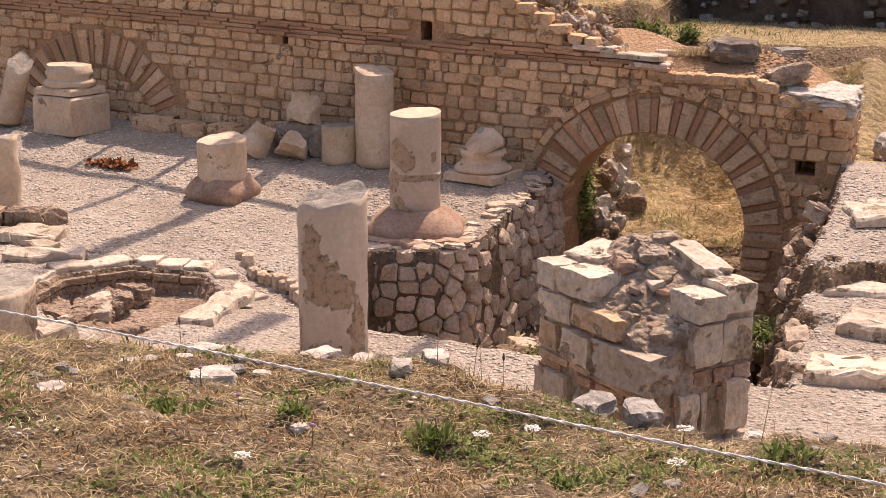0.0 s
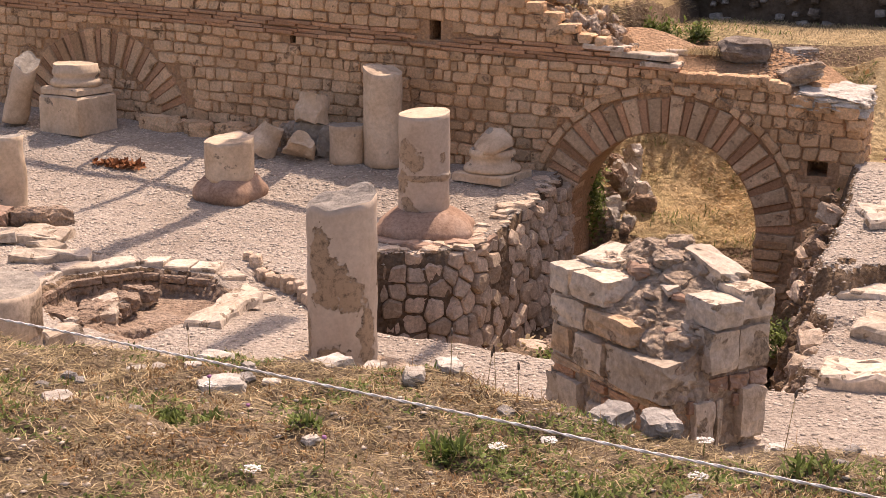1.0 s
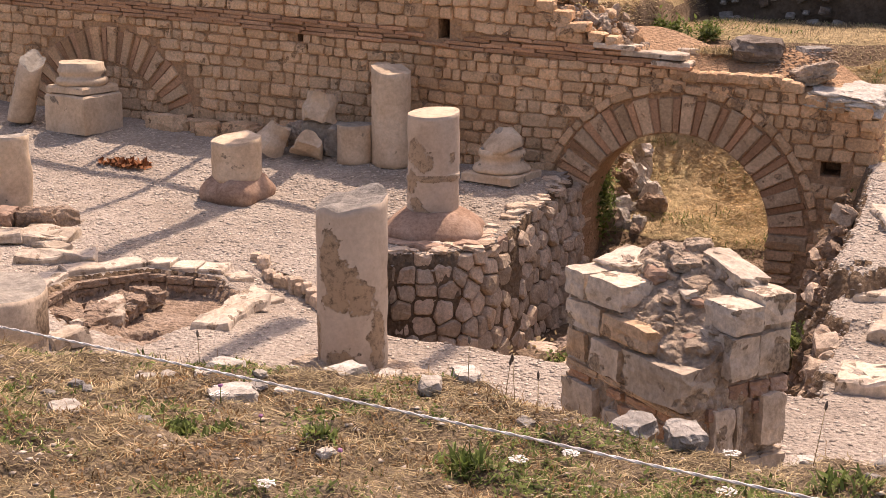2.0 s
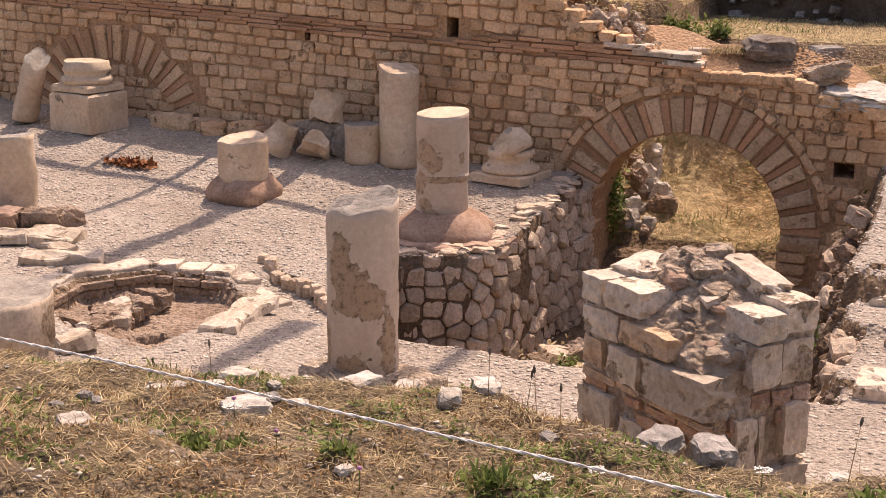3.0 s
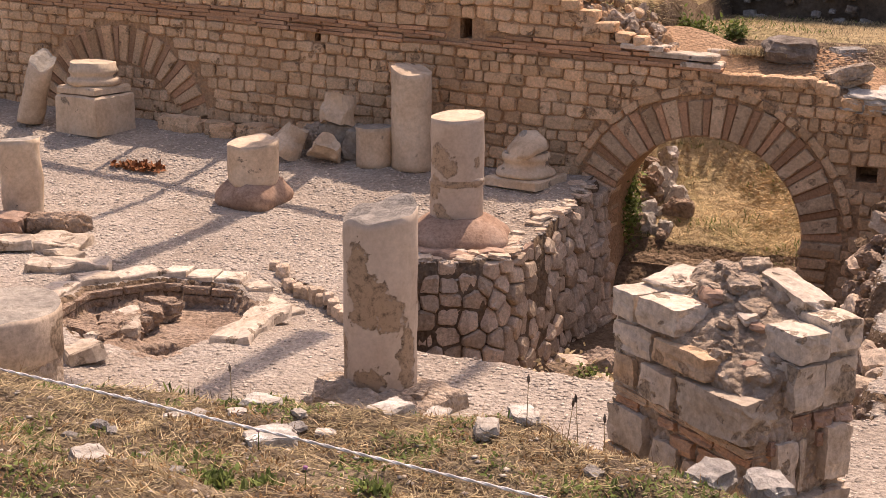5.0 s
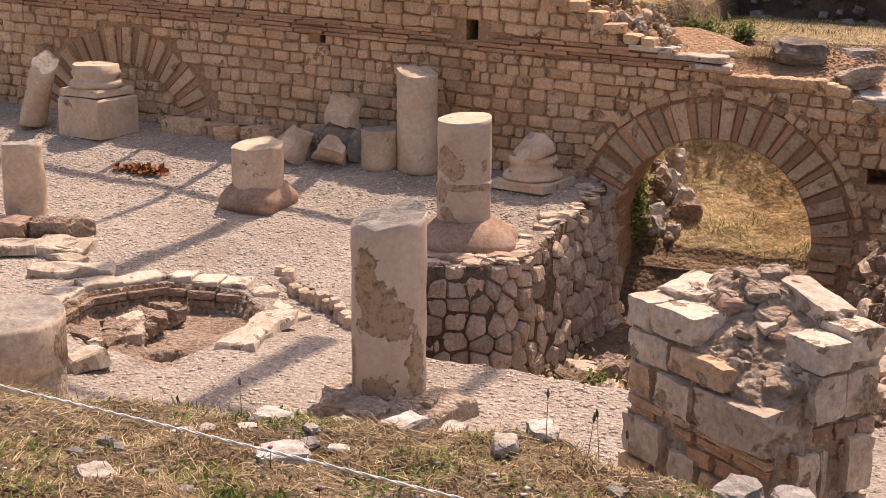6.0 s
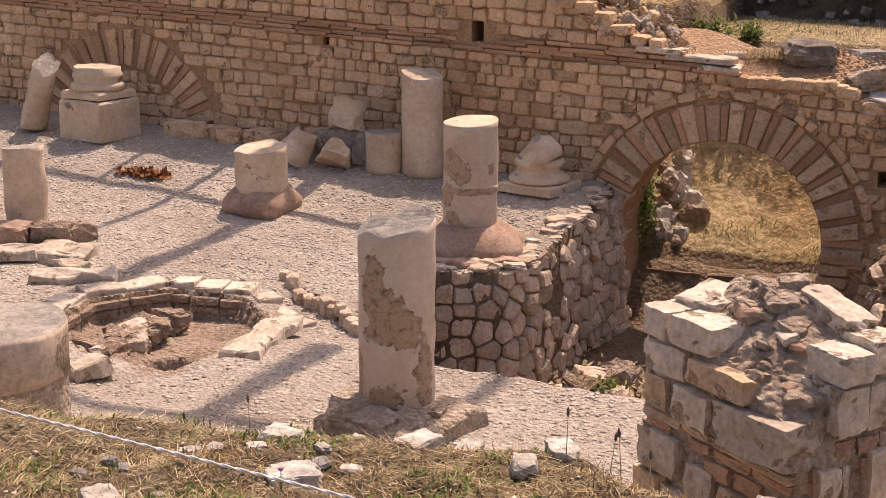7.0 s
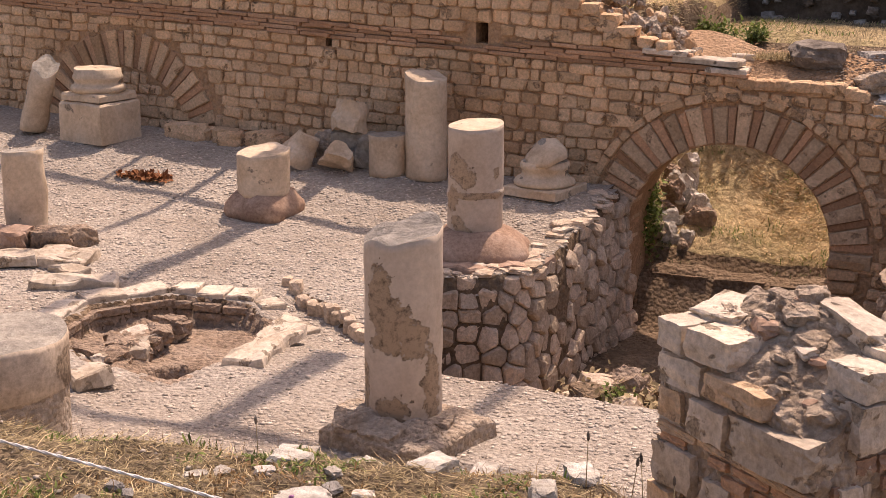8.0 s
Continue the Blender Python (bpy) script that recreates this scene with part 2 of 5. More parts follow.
def lathe(profile, segs=40, top=None, rough=0.0, rscale=7.0, seed=0.0, lean=(0, 0), cap=True):
    """A turned solid from (radius, height) pairs. top(x, y): height added at the last ring and the cap, so that it breaks off at a slant."""
    verts, faces = [], []
    n = len(profile)
    zmax = profile[-1][1]
    z0 = profile[0][1]
    for i, (r, z) in enumerate(profile):
        for s in range(segs):
            a = 2 * math.pi * s / segs
            x, y = r * math.cos(a), r * math.sin(a)
            zz = z
            if top:
                k = max(0.0, (z - z0) / (zmax - z0))
                zz = z + top(x, y) * k
            p = wobble((x, y, zz), rough, rscale, seed)
            verts.append((p.x + lean[0] * zz, p.y + lean[1] * zz, p.z))
    for i in range(n - 1):
        for s in range(segs):
            t = (s + 1) % segs
            faces.append((i * segs + s, i * segs + t, (i + 1) * segs + t, (i + 1) * segs + s))
    wall_count = len(faces)
    if cap:
        rt = profile[-1][0]
        rings = [(n - 1) * segs]
        for k in (0.88, 0.6, 0.3):
            rings.append(len(verts))
            for s in range(segs):
                a = 2 * math.pi * s / segs
                x, y = rt * k * math.cos(a), rt * k * math.sin(a)
                zz = zmax + (top(x, y) if top else 0)
                p = wobble((x, y, zz), rough, rscale, seed)
                zz = p.z + noise.noise(Vector((x, y, seed)) * 11) * 0.012
                verts.append((p.x + lean[0] * zz, p.y + lean[1] * zz, zz))
        for a0, b0 in zip(rings, rings[1:]):
            for s in range(segs):
                t = (s + 1) % segs
                faces.append((a0 + s, a0 + t, b0 + t, b0 + s))
        faces.append(tuple(rings[-1] + s for s in range(segs)))
        faces.append(tuple(reversed(range(segs))))
    return verts, faces, wall_count


def turned(name, profile, mat, cap_mat, segs=40, top=None, rough=0.0, rscale=7.0, seed=0.0, lean=(0, 0)):
    verts, faces, k = lathe(profile, segs, top, rough, rscale, seed, lean)
    me = mesh_of(name, verts, faces, [mat, cap_mat])
    for i, p in enumerate(me.polygons):
        p.material_index = 0 if i < k else 1
        p.use_smooth = i < k
    return me


def lump(size, n=5, square=0.35, rough=0.12, seed=0.0, rscale=2.2, grow=1.0):
    """A stone: a cube of n x n faces a side, drawn partly towards a ball and roughened. Sizes in metres."""
    bm = bmesh.new()
    bmesh.ops.create_cube(bm, size=2.0)
    if n > 1:
        bmesh.ops.subdivide_edges(bm, edges=bm.edges[:], cuts=n - 1, use_grid_fill=True)
    verts, index = [], {}
    for i, v in enumerate(bm.verts):
        index[v] = i
        p = v.co.copy()
        q = p.normalized() * 1.25
        p = p.lerp(q, square)
        p += noise.noise_vector(p * rscale * 0.5 + Vector((seed * 3.1, seed, -seed * 2.3))) * rough * 1.6
        p += noise.noise_vector(p * rscale * 1.7 + Vector((seed, 4.0, seed * 1.3))) * rough * 0.6
        verts.append((p.x * size[0] / 2, p.y * size[1] / 2, p.z * size[2] / 2))
    faces = [tuple(index[v] for v in f.verts) for f in bm.faces]
    bm.free()
    return verts, faces


def stone_mesh(name, size, mat, n=5, square=0.35, rough=0.12, seed=0.0, smooth=False, rscale=2.2):
    verts, faces = lump(size, n, square, rough, seed, rscale)
    return mesh_of(name, verts, faces, mat, smooth)


def block_template(seed, rough=0.06, bevel=0.10, cut=0.16):
    """A unit block (1 wide, 1 deep, 1 high, front towards -y) with worn corners and a chamfered, uneven front."""
    r = random.Random(seed)
    outline = []
    for sx, sz in ((-1, -1), (1, -1), (1, 1), (-1, 1)):
        c1, c2 = cut * r.uniform(0.5, 1.5), cut * r.uniform(0.6, 1.8)
        jx, jz = r.uniform(-rough, rough) * 0.6, r.uniform(-rough, rough)
        a = (sx * (0.5 - c1) + jx, sz * 0.5 + jz)
        b = (sx * 0.5 + jx, sz * (0.5 - c2) + jz)
        outline += [b, a] if sx * sz < 0 else [a, b]
    outline.sort(key=lambda p: math.atan2(p[1], p[0]))
    verts = [(x, 0.3, z) for x, z in outline]
    verts += [(x, -0.30 + r.uniform(-0.06, 0.06), z) for x, z in outline]
    verts += [(x * (1 - bevel), -0.5 + r.uniform(-0.10, 0.06), z * (1 - bevel * 1.5)) for x, z in outline]
    verts.append((r.uniform(-0.1, 0.1), -0.56 + r.uniform(-0.06, 0.05), r.uniform(-0.1, 0.1)))
    faces = []
    for a in (0, 8):
        for k in range(8):
            m = (k + 1) % 8
            faces.append((a + k, a + m, a + 8 + m, a + 8 + k))
    for k in range(8):
        faces.append((16 + k, 16 + (k + 1) % 8, 24))
    return verts, faces


BLOCKS = [block_template(s, 0.09, 0.14, 0.12) for s in range(14)]
BRICKS = [block_template(s + 50, 0.05, 0.05, 0.06) for s in range(8)]


def joined(name, items, mat, parent, label=""):
    """Many pieces as one mesh: items are (template, matrix)."""
    verts, faces = [], []
    for (tv, tf), m in items:
        o = len(verts)
        verts.extend(m @ Vector(v) for v in tv)
        faces.extend(tuple(i + o for i in f) for f in tf)
    ob = part(name, mesh_of(name, verts, faces, mat), parent, label)
    ob["kind"] = "stuff"
    return ob

# ---- ground ----
def lattice(x, y, seed):
    """Smooth value noise in -1..1 on arrays."""
    xi, yi = np.floor(x).astype(np.int64), np.floor(y).astype(np.int64)
    fx, fy = x - xi, y - yi
    fx, fy = fx * fx * (3 - 2 * fx), fy * fy * (3 - 2 * fy)

    def h(a, b):
        n = (a * 374761393 + b * 668265263 + seed * 144305) & 0xFFFFFFFF
        n = ((n ^ (n >> 13)) * 1274126177) & 0xFFFFFFFF
        return ((n ^ (n >> 16)) & 0xFFFF) / 32767.5 - 1

    return (h(xi, yi) * (1 - fx) + h(xi + 1, yi) * fx) * (1 - fy) + (h(xi, yi + 1) * (1 - fx) + h(xi + 1, yi + 1) * fx) * fy


def rug(x, y, size, seed, octaves=3):
    return sum(lattice(x / size * 2 ** k, y / size * 2 ** k, seed + k) / 2 ** k for k in range(octaves))


def ss(a, b, v):
    k = np.clip((v - a) / (b - a), 0, 1)
    return k * k * (3 - 2 * k)


def floor_z(x, y):
    """The courtyard floor, which rises gently to the back and to the west."""
    x, y = np.asarray(x, float), np.asarray(y, float)
    return 0.04 * np.maximum(0, y - 8.3) + 0.05 * np.maximum(0, -5 - x) + 0.15 * ss(9.9, 11.4, y)


ARCH_X, ARCH_Z, ARCH_R = -2.98, -0.12, 0.81
WALL_Y, WALL_END, WALL_THICK = 11.77, -1.38, 0.62
BASIN = Vector((-5.44, 7.74))
BASIN_TURN = radians(12)
BASIN_A = 0.70
BRINK_Y = (7.5, 9.34, 9.60, 9.90, 10.35, 13.0)
BRINK_X = (-3.93, -4.50, -4.02, -3.90, -3.82, -3.76)


def basin_d(x, y):
    """How far inside the eight-sided basin, as the largest of the side distances."""
    dx, dy = x - BASIN.x, y - BASIN.y
    d = -9 * np.ones_like(dx)
    for k in range(8):
        a = BASIN_TURN + math.pi / 2 + k * math.pi / 4
        d = np.maximum(d, dx * math.cos(a) + dy * math.sin(a))
    return d - BASIN_A


def trench_in(x, y):
    """1 inside the sunken passage that leads to the arch, 0 outside."""
    edge = 0.06 * rug(x, y, 0.5, 7)
    south = ss(7.70, 7.79, y + edge * 0.7)
    east = ss(-1.20, -1.46, x + edge * 1.8 + 0.10 * (y - 9))
    west = ss(-0.02, 0.06, x - np.interp(y, BRINK_Y, BRINK_X) + edge * 0.3)
    return south * east * west


def ground_z(x, y):
    fl = floor_z(x, y) + 0.012 * rug(x, y, 0.35, 3) + 0.004 * rug(x, y, 0.09, 5)
    z = fl.copy()
    # the basin
    d = basin_d(x, y)
    ux = (x - BASIN.x) * math.cos(BASIN_TURN) + (y - BASIN.y) * math.sin(BASIN_TURN)
    uy = -(x - BASIN.x) * math.sin(BASIN_TURN) + (y - BASIN.y) * math.cos(BASIN_TURN)
    open_front = ss(-0.80, -0.74, uy + 0.05 * rug(x, y, 0.2, 12))
    floor_b = -0.135 + 0.03 * ss(0.0, -0.60, uy) + 0.02 * rug(x, y, 0.2, 9)
    ledge = ss(-0.16, -0.26, ux + 0.35 * uy + 0.10 * rug(x, y, 0.25, 13))
    floor_b = floor_b + ledge * (0.045 + 0.04 * rug(x, y, 0.11, 16))
    hole = ss(1.0, 0.8, np.maximum(np.abs(ux - 0.30) / 0.32, np.abs(uy + 0.50) / 0.25) + 0.10 * rug(x, y, 0.15, 14))
    floor_b = floor_b - 0.19 * hole
    k = ss(-0.06, -0.10, d - 0.0 + 0.02 * rug(x, y, 0.1, 15)) * open_front
    z = z * (1 - k) + floor_b * k
    z = z - 0.06 * ss(0.60, 0.15, np.hypot((ux - 0.25) / 1.2, uy + 0.95)) * (1 - k)
    # the sunken strip of court in front of the kerb
    kerb = (y - 8.87) + 0.65 * (x + 5.29)
    z = z - 0.08 * ss(0.03, -0.03, kerb) * ss(-5.25, -5.0, x) * ss(7.7, 8.2, y) * (1 - k)
    # the trench
    t = trench_in(x, y)
    deep = -0.92 + 0.05 * rug(x, y, 0.4, 21) + 0.25 * ss(-2.0, -1.5, x) + 0.12 * rug(x, y, 0.12, 22) * ss(-2.6, -2.0, x)
    deep = deep + 0.40 * np.exp(-((x + 3.05) ** 2 / 0.14 + (y - 9.2) ** 2 / 0.35))
    z = z * (1 - t) + deep * t
    # the low eastern terrace with its steps
    e = ss(-1.36, -1.26, x + 0.04 * rug(x, y, 0.3, 31) + 0.10 * (y - 9)) * ss(7.75, 7.85, y)
    z = z + e * (0.05 * ss(7.9, 7.95, y) + 0.05 * ss(8.6, 8.7, y + 0.1 * x) + 0.16 * ss(9.35, 9.45, y + 0.1 * rug(x, y, 0.3, 33)))
    # ground behind the wall
    back = ss(WALL_Y + 0.25, WALL_Y + 0.45, y)
    high = 1.32 + 0.03 * rug(x, y, 0.5, 41) - 0.03 * (y - 14) + np.where(x < -4.0, 0.3, 0.0)
    low = np.minimum(0.16 + 0.25 * np.clip(y - 12.2, 0, 4.4), high) + 0.03 * rug(x, y, 0.3, 43)
    side = ss(-1.9, -1.35, x - 0.12 * (y - 12.2))
    high = high * (1 - side) + low * side
    pas = ss(ARCH_X - 1.15, ARCH_X - 0.95, x + 0.1 * rug(x, y, 0.4, 44)) * ss(ARCH_X + 1.9, ARCH_X + 1.05, x)
    slope = -0.45 + 0.40 * np.clip(y - 12.38, 0, 2.0) + 0.05 * rug(x, y, 0.4, 45)
    slope = slope + (1.3 - slope) * ss(13.3, 15.3, y)
    hb = high * (1 - pas) + np.minimum(slope, high) * pas
    z = z * (1 - back) + hb * back
    in_arch = (np.abs(x - ARCH_X) < ARCH_R + 0.1) & (y > WALL_Y - 0.1) & (y < WALL_Y + 0.75)
    z = np.where(in_arch, -0.92 + 0.42 * ss(WALL_Y + 0.1, WALL_Y + 0.62, y) + 0.03 * rug(x, y, 0.2, 47), z)
    # the upper terrace far behind
    z = z + 1.5 * ss(17.85, 18.0, y + 0.05 * x) + 0.02 * np.maximum(0, y - 19) * (y < 60) + 0.8 * (y >= 60)
    # the bank on which the camera is carried
    edge = 4.08 + 0.10 * rug(x, y, 0.6, 51) + 0.02 * (x + 2)
    bank = 1.10 + 0.10 * np.clip(4.1 - y, -1, 3.0) + 0.035 * rug(x, y, 0.45, 53) + 0.016 * rug(x, y, 0.12, 55) + 0.007 * rug(x, y, 0.05, 57)
    kb = ss(edge + 0.75, edge, y)
    z = z * (1 - kb) + bank * kb
    return z


def axis_lines(lo, hi, step, far):
    a = np.arange(lo, hi + 1e-6, step)
    out = np.geomspace(0.3, far, 22)
    return np.concatenate([(lo - out)[::-1], a, hi + out])


def build_ground():
    xs = axis_lines(-11.5, 1.4, 0.045, 400)
    ys = axis_lines(1.2, 14.6, 0.04, 400)
    xs = np.unique(np.round(np.concatenate([xs[(xs < -6.5) | (xs > 0.3)], np.arange(-6.5, 0.3, 0.024)]), 4))
    ys = np.unique(np.round(np.concatenate([ys[(ys < 2.3) | (ys > 8.8)], np.arange(2.3, 4.8, 0.02), np.arange(4.8, 8.8, 0.03)]), 4))
    X, Y = np.meshgrid(xs, ys)
    Z = ground_z(X, Y)
    nx, ny = len(xs), len(ys)
    co = np.stack([X, Y, Z], -1).reshape(-1, 3)
    idx = np.arange(nx * ny).reshape(ny, nx)
    quads = np.stack([idx[:-1, :-1], idx[:-1, 1:], idx[1:, 1:], idx[1:, :-1]], -1).reshape(-1, 4)
    me = bpy.data.meshes.new("ground")
    me.vertices.add(len(co))
    me.vertices.foreach_set("co", co.astype(np.float32).ravel())
    me.loops.add(quads.size)
    me.loops.foreach_set("vertex_index", quads.astype(np.int32).ravel())
    me.polygons.add(len(quads))
    me.polygons.foreach_set("loop_start", np.arange(0, quads.size, 4, dtype=np.int32))
    for m in (M_GRAVEL, M_BANK, M_EARTH, M_MEADOW, M_DARK, M_PIT):
        me.materials.append(m)
    cx, cy, cz = co[quads].mean(1).T
    steep = np.ptp(co[quads][:, :, 2], axis=1)
    mi = np.zeros(len(quads), np.int32)
    mi[steep > 0.030] = 2
    d = basin_d(cx, cy)
    mi[(d < 0.0) & (cz < -0.04)] = 5
    mi[(trench_in(cx, cy) > 0.5)] = 2
    mi[cy < 5.0] = 1
    behind = cy > WALL_Y + 0.2
    mi[behind] = 3
    mi[behind & (np.abs(cx - ARCH_X) < 1.4) & (cy < 12.5)] = 2
    mi[behind & (steep > 0.06)] = 2
    # strip by the far wall coloured dark for its shade
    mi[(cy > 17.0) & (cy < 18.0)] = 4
    me.polygons.foreach_set("material_index", mi)
    me.polygons.foreach_set("use_smooth", np.ones(len(quads), bool))
    me.update(calc_edges=True)
    me.validate()
    tagged(new("ground", me), "pale gravel court, sunken trench and dry grass bank", "ground", kind="structure")


build_ground()


def on_floor(x, y, sink=0.0):
    return float(ground_z(np.array([x]), np.array([y]))[0]) - sink


# ---- the long wall with its arch ----
def wall_top(x):
    if x < -4.45:
        return 1.90 + 0.05 * noise.noise(Vector((x * 2, 0, 0)))
    pts = [(-4.45, 1.80), (-4.1, 1.72), (-3.92, 1.50), (-3.6, 1.40), (-3.05, 1.24), (-2.9, 1.17), (-2.2, 1.17), (-1.95, 1.10), (-1.38, 1.08)]
    for (a, za), (b, zb) in zip(pts, pts[1:]):
        if x <= b:
            return za + (zb - za) * (x - a) / (b - a)
    return 1.08


HOLES = [(-5.09, 1.47, 0.055, 0.085), (-1.71, 0.485, 0.08, 0.06), (-6.53, 1.33, 0.03, 0.035)]
wall = empty_thing("wall_north", "long Roman wall of small limestone blocks with brick bands and an arch", "wall", kind="structure")


def wall_core():
    """The mortared body of the wall, with the arched opening through it."""
    xs = sorted(set([round(-12.5 + 0.06 * i, 3) for i in range(int(11.12 / 0.06) + 1)] + [WALL_END - 0.02]))
    xs = [x for x in xs if abs(x - ARCH_X) > ARCH_R + 0.01]
    xs += [hx + s * hw for hx, hz, hw, hh in HOLES for s in (-1, 1)]
    xs += [ARCH_X + ARCH_R * math.cos(math.pi * k / 24) for k in range(25)]
    cols = []
    for x in sorted(xs):
        inside = abs(x - ARCH_X) <= ARCH_R + 1e-6
        zi = ARCH_Z + math.sqrt(max(0, ARCH_R ** 2 - (x - ARCH_X) ** 2))
        if abs(abs(x - ARCH_X) - ARCH_R) < 1e-6:
            cols += [(x, -1.4), (x, zi)] if x < ARCH_X else [(x, zi), (x, -1.4)]
        else:
            cols.append((x, zi if inside else -1.4))
    verts, faces = [], []
    f, b = WALL_Y + 0.026, WALL_Y + WALL_THICK
    for x, zb in cols:
        zt = wall_top(x) - 0.03
        verts += [(x, f, zb), (x, f, zt), (x, b, zt + 0.02 + 0.22 * smooth01(-4.0, -3.2, x) * smooth01(-1.4, -1.9, x)), (x, b, zb)]
    for i in range(len(cols) - 1):
        a, c = 4 * i, 4 * i + 4
        mid_x = (cols[i][0] + cols[i + 1][0]) / 2
        hole = next((q for q in HOLES if abs(mid_x - q[0]) < q[2]), None)
        for k in range(4):
            m = (k + 1) % 4
            if k == 0 and hole:
                hx, hz, hw, hh = hole
                o = len(verts)
                for x in (cols[i][0], cols[i + 1][0]):
                    verts += [(x, f, hz - hh), (x, f, hz + hh), (x, f + 0.35, hz + hh), (x, f + 0.35, hz - hh)]
                faces += [(a, o, o + 4, c), (o + 1, a + 1, c + 1, o + 5), (o, o + 3, o + 7, o + 4), (o + 3, o + 2, o + 6, o + 7), (o + 2, o + 1, o + 5, o + 6)]
                if abs(cols[i][0] - (hx - hw)) < 1e-4:
                    faces.append((o, o + 1, o + 2, o + 3))
                if abs(cols[i + 1][0] - (hx + hw)) < 1e-4:
                    faces.append((o + 4, o + 7, o + 6, o + 5))
                continue
            faces.append((a + k, a + m, c + m, c + k))
    n = 4 * (len(cols) - 1)
    faces += [(3, 2, 1, 0), (n, n + 1, n + 2, n + 3)]
    part("mortar_core", mesh_of("mortar_core", verts, faces, M_MORTAR), wall, "brown lime mortar between the blocks")


wall_core()
rw = random.Random(11)
wall_near, wall_far, brick_near, brick_far = [], [], [], []
SKEW = 0.045
TILT_M = Matrix.Rotation(math.atan(SKEW), 4, "Y")
ARCH2 = Vector((-8.72, 0.27))


def blocked(x, z, w, h):
    r = math.hypot(x - ARCH_X, z - ARCH_Z)
    if z > ARCH_Z - 0.05:
        if r < 1.21:
            return True
    elif abs(x - ARCH_X) < ARCH_R + 0.25:
        return True
    r2 = math.hypot(x - ARCH2.x, z - ARCH2.y)
    if 0.70 < r2 < 1.12 and z > ARCH2.y - 0.1:
        return True
    for hx, hz, hw, hh in HOLES:
        if abs(x - hx) < hw + w * 0.45 and abs(z - hz) < hh + h * 0.4:
            return True
    return z + h * 0.5 > wall_top(x) + 0.02


def lay_course(zc, h, brick):
    x = -10.6 + rw.uniform(0, 0.15)
    while x < WALL_END - 0.03:
        w = rw.uniform(0.22, 0.40) if brick else rw.choice((rw.uniform(0.08, 0.14), rw.uniform(0.12, 0.20), rw.uniform(0.14, 0.26)))
        if x > -4 and not brick:
            w *= 0.95
        w = min(w, WALL_END - x)
        if w < 0.05:
            break
        mx = x + w / 2
        z = zc + SKEW * (-3 - mx) + 0.016 * noise.noise(Vector((mx * 0.9, zc * 2.1, 3.0)))
        x += w
        if z < -1.0 or (mx < -4.0 and z < on_floor_fast(mx) - 0.08) or blocked(mx, z, w, h):
            continue
        joint = 0.006 if brick else 0.005
        depth = 0.09
        out = rw.uniform(-0.010, 0.012) + (0.006 if brick else 0)
        hz = h * rw.uniform(0.92, 1.08) - joint * 0.4
        m = (Matrix.Translation((mx, WALL_Y + 0.045 - out, z + rw.uniform(-0.006, 0.006))) @ TILT_M @ Matrix.Rotation(rw.gauss(0, 0.012 if brick else 0.04), 4, "Y")
             @ Matrix.Diagonal((w - joint * rw.uniform(0.7, 1.6), depth, hz, 1)))
        near = mx > -5.3 if not brick else mx > -6.2
        item = (rw.randrange(8 if brick else 14), m)
        (brick_near if brick and near else brick_far if brick else wall_near if near else wall_far).append(item)


def on_floor_fast(x):
    return float(floor_z(x, WALL_Y - 0.1))


for low, high in ((-1.0, 1.217), (1.361, 2.06)):
    heights = [rw.uniform(0.085, 0.115) for k in range(round((high - low) / 0.1))]
    z = low
    for h in heights:
        h *= (high - low) / sum(heights)
        lay_course(z + h / 2, h, False)
        z += h
for k in range(4):
    lay_course(1.235 + 0.036 * k, 0.036, True)
# an end face of blocks where the wall breaks off
rw2 = random.Random(5)
z = -0.3
while z < 1.0:
    h = rw2.uniform(0.09, 0.11)
    y = WALL_Y + 0.05
    while y < WALL_Y + WALL_THICK - 0.05:
        w = rw2.uniform(0.12, 0.22)
        m = (Matrix.Translation((WALL_END - 0.03, y + w / 2, z)) @ Matrix.Rotation(math.pi / 2, 4, "Z") @ Matrix.Diagonal((w - 0.015, 0.09, h - 0.014, 1)))
        wall_far.append((rw2.randrange(14), m))
        y += w
    z += h

BLOCK_ME = [mesh_of("stone_block", v, f, M_STONE) for v, f in BLOCKS]
BRICK_ME = [mesh_of("brick", v, f, M_BRICK) for v, f in BRICKS]
for i, m in wall_near[-300:]:
    part("stone_block", BLOCK_ME[i], wall, "", m)
joined("far_stone_blocks", [(BLOCKS[i], m) for i, m in wall_far + wall_near[:-300]], M_STONE, wall)
for i, m in brick_near:
    part("brick", BRICK_ME[i], wall, "", m)
if brick_far:
    joined("far_bricks", [(BRICKS[i], m) for i, m in brick_far], M_BRICK, wall)


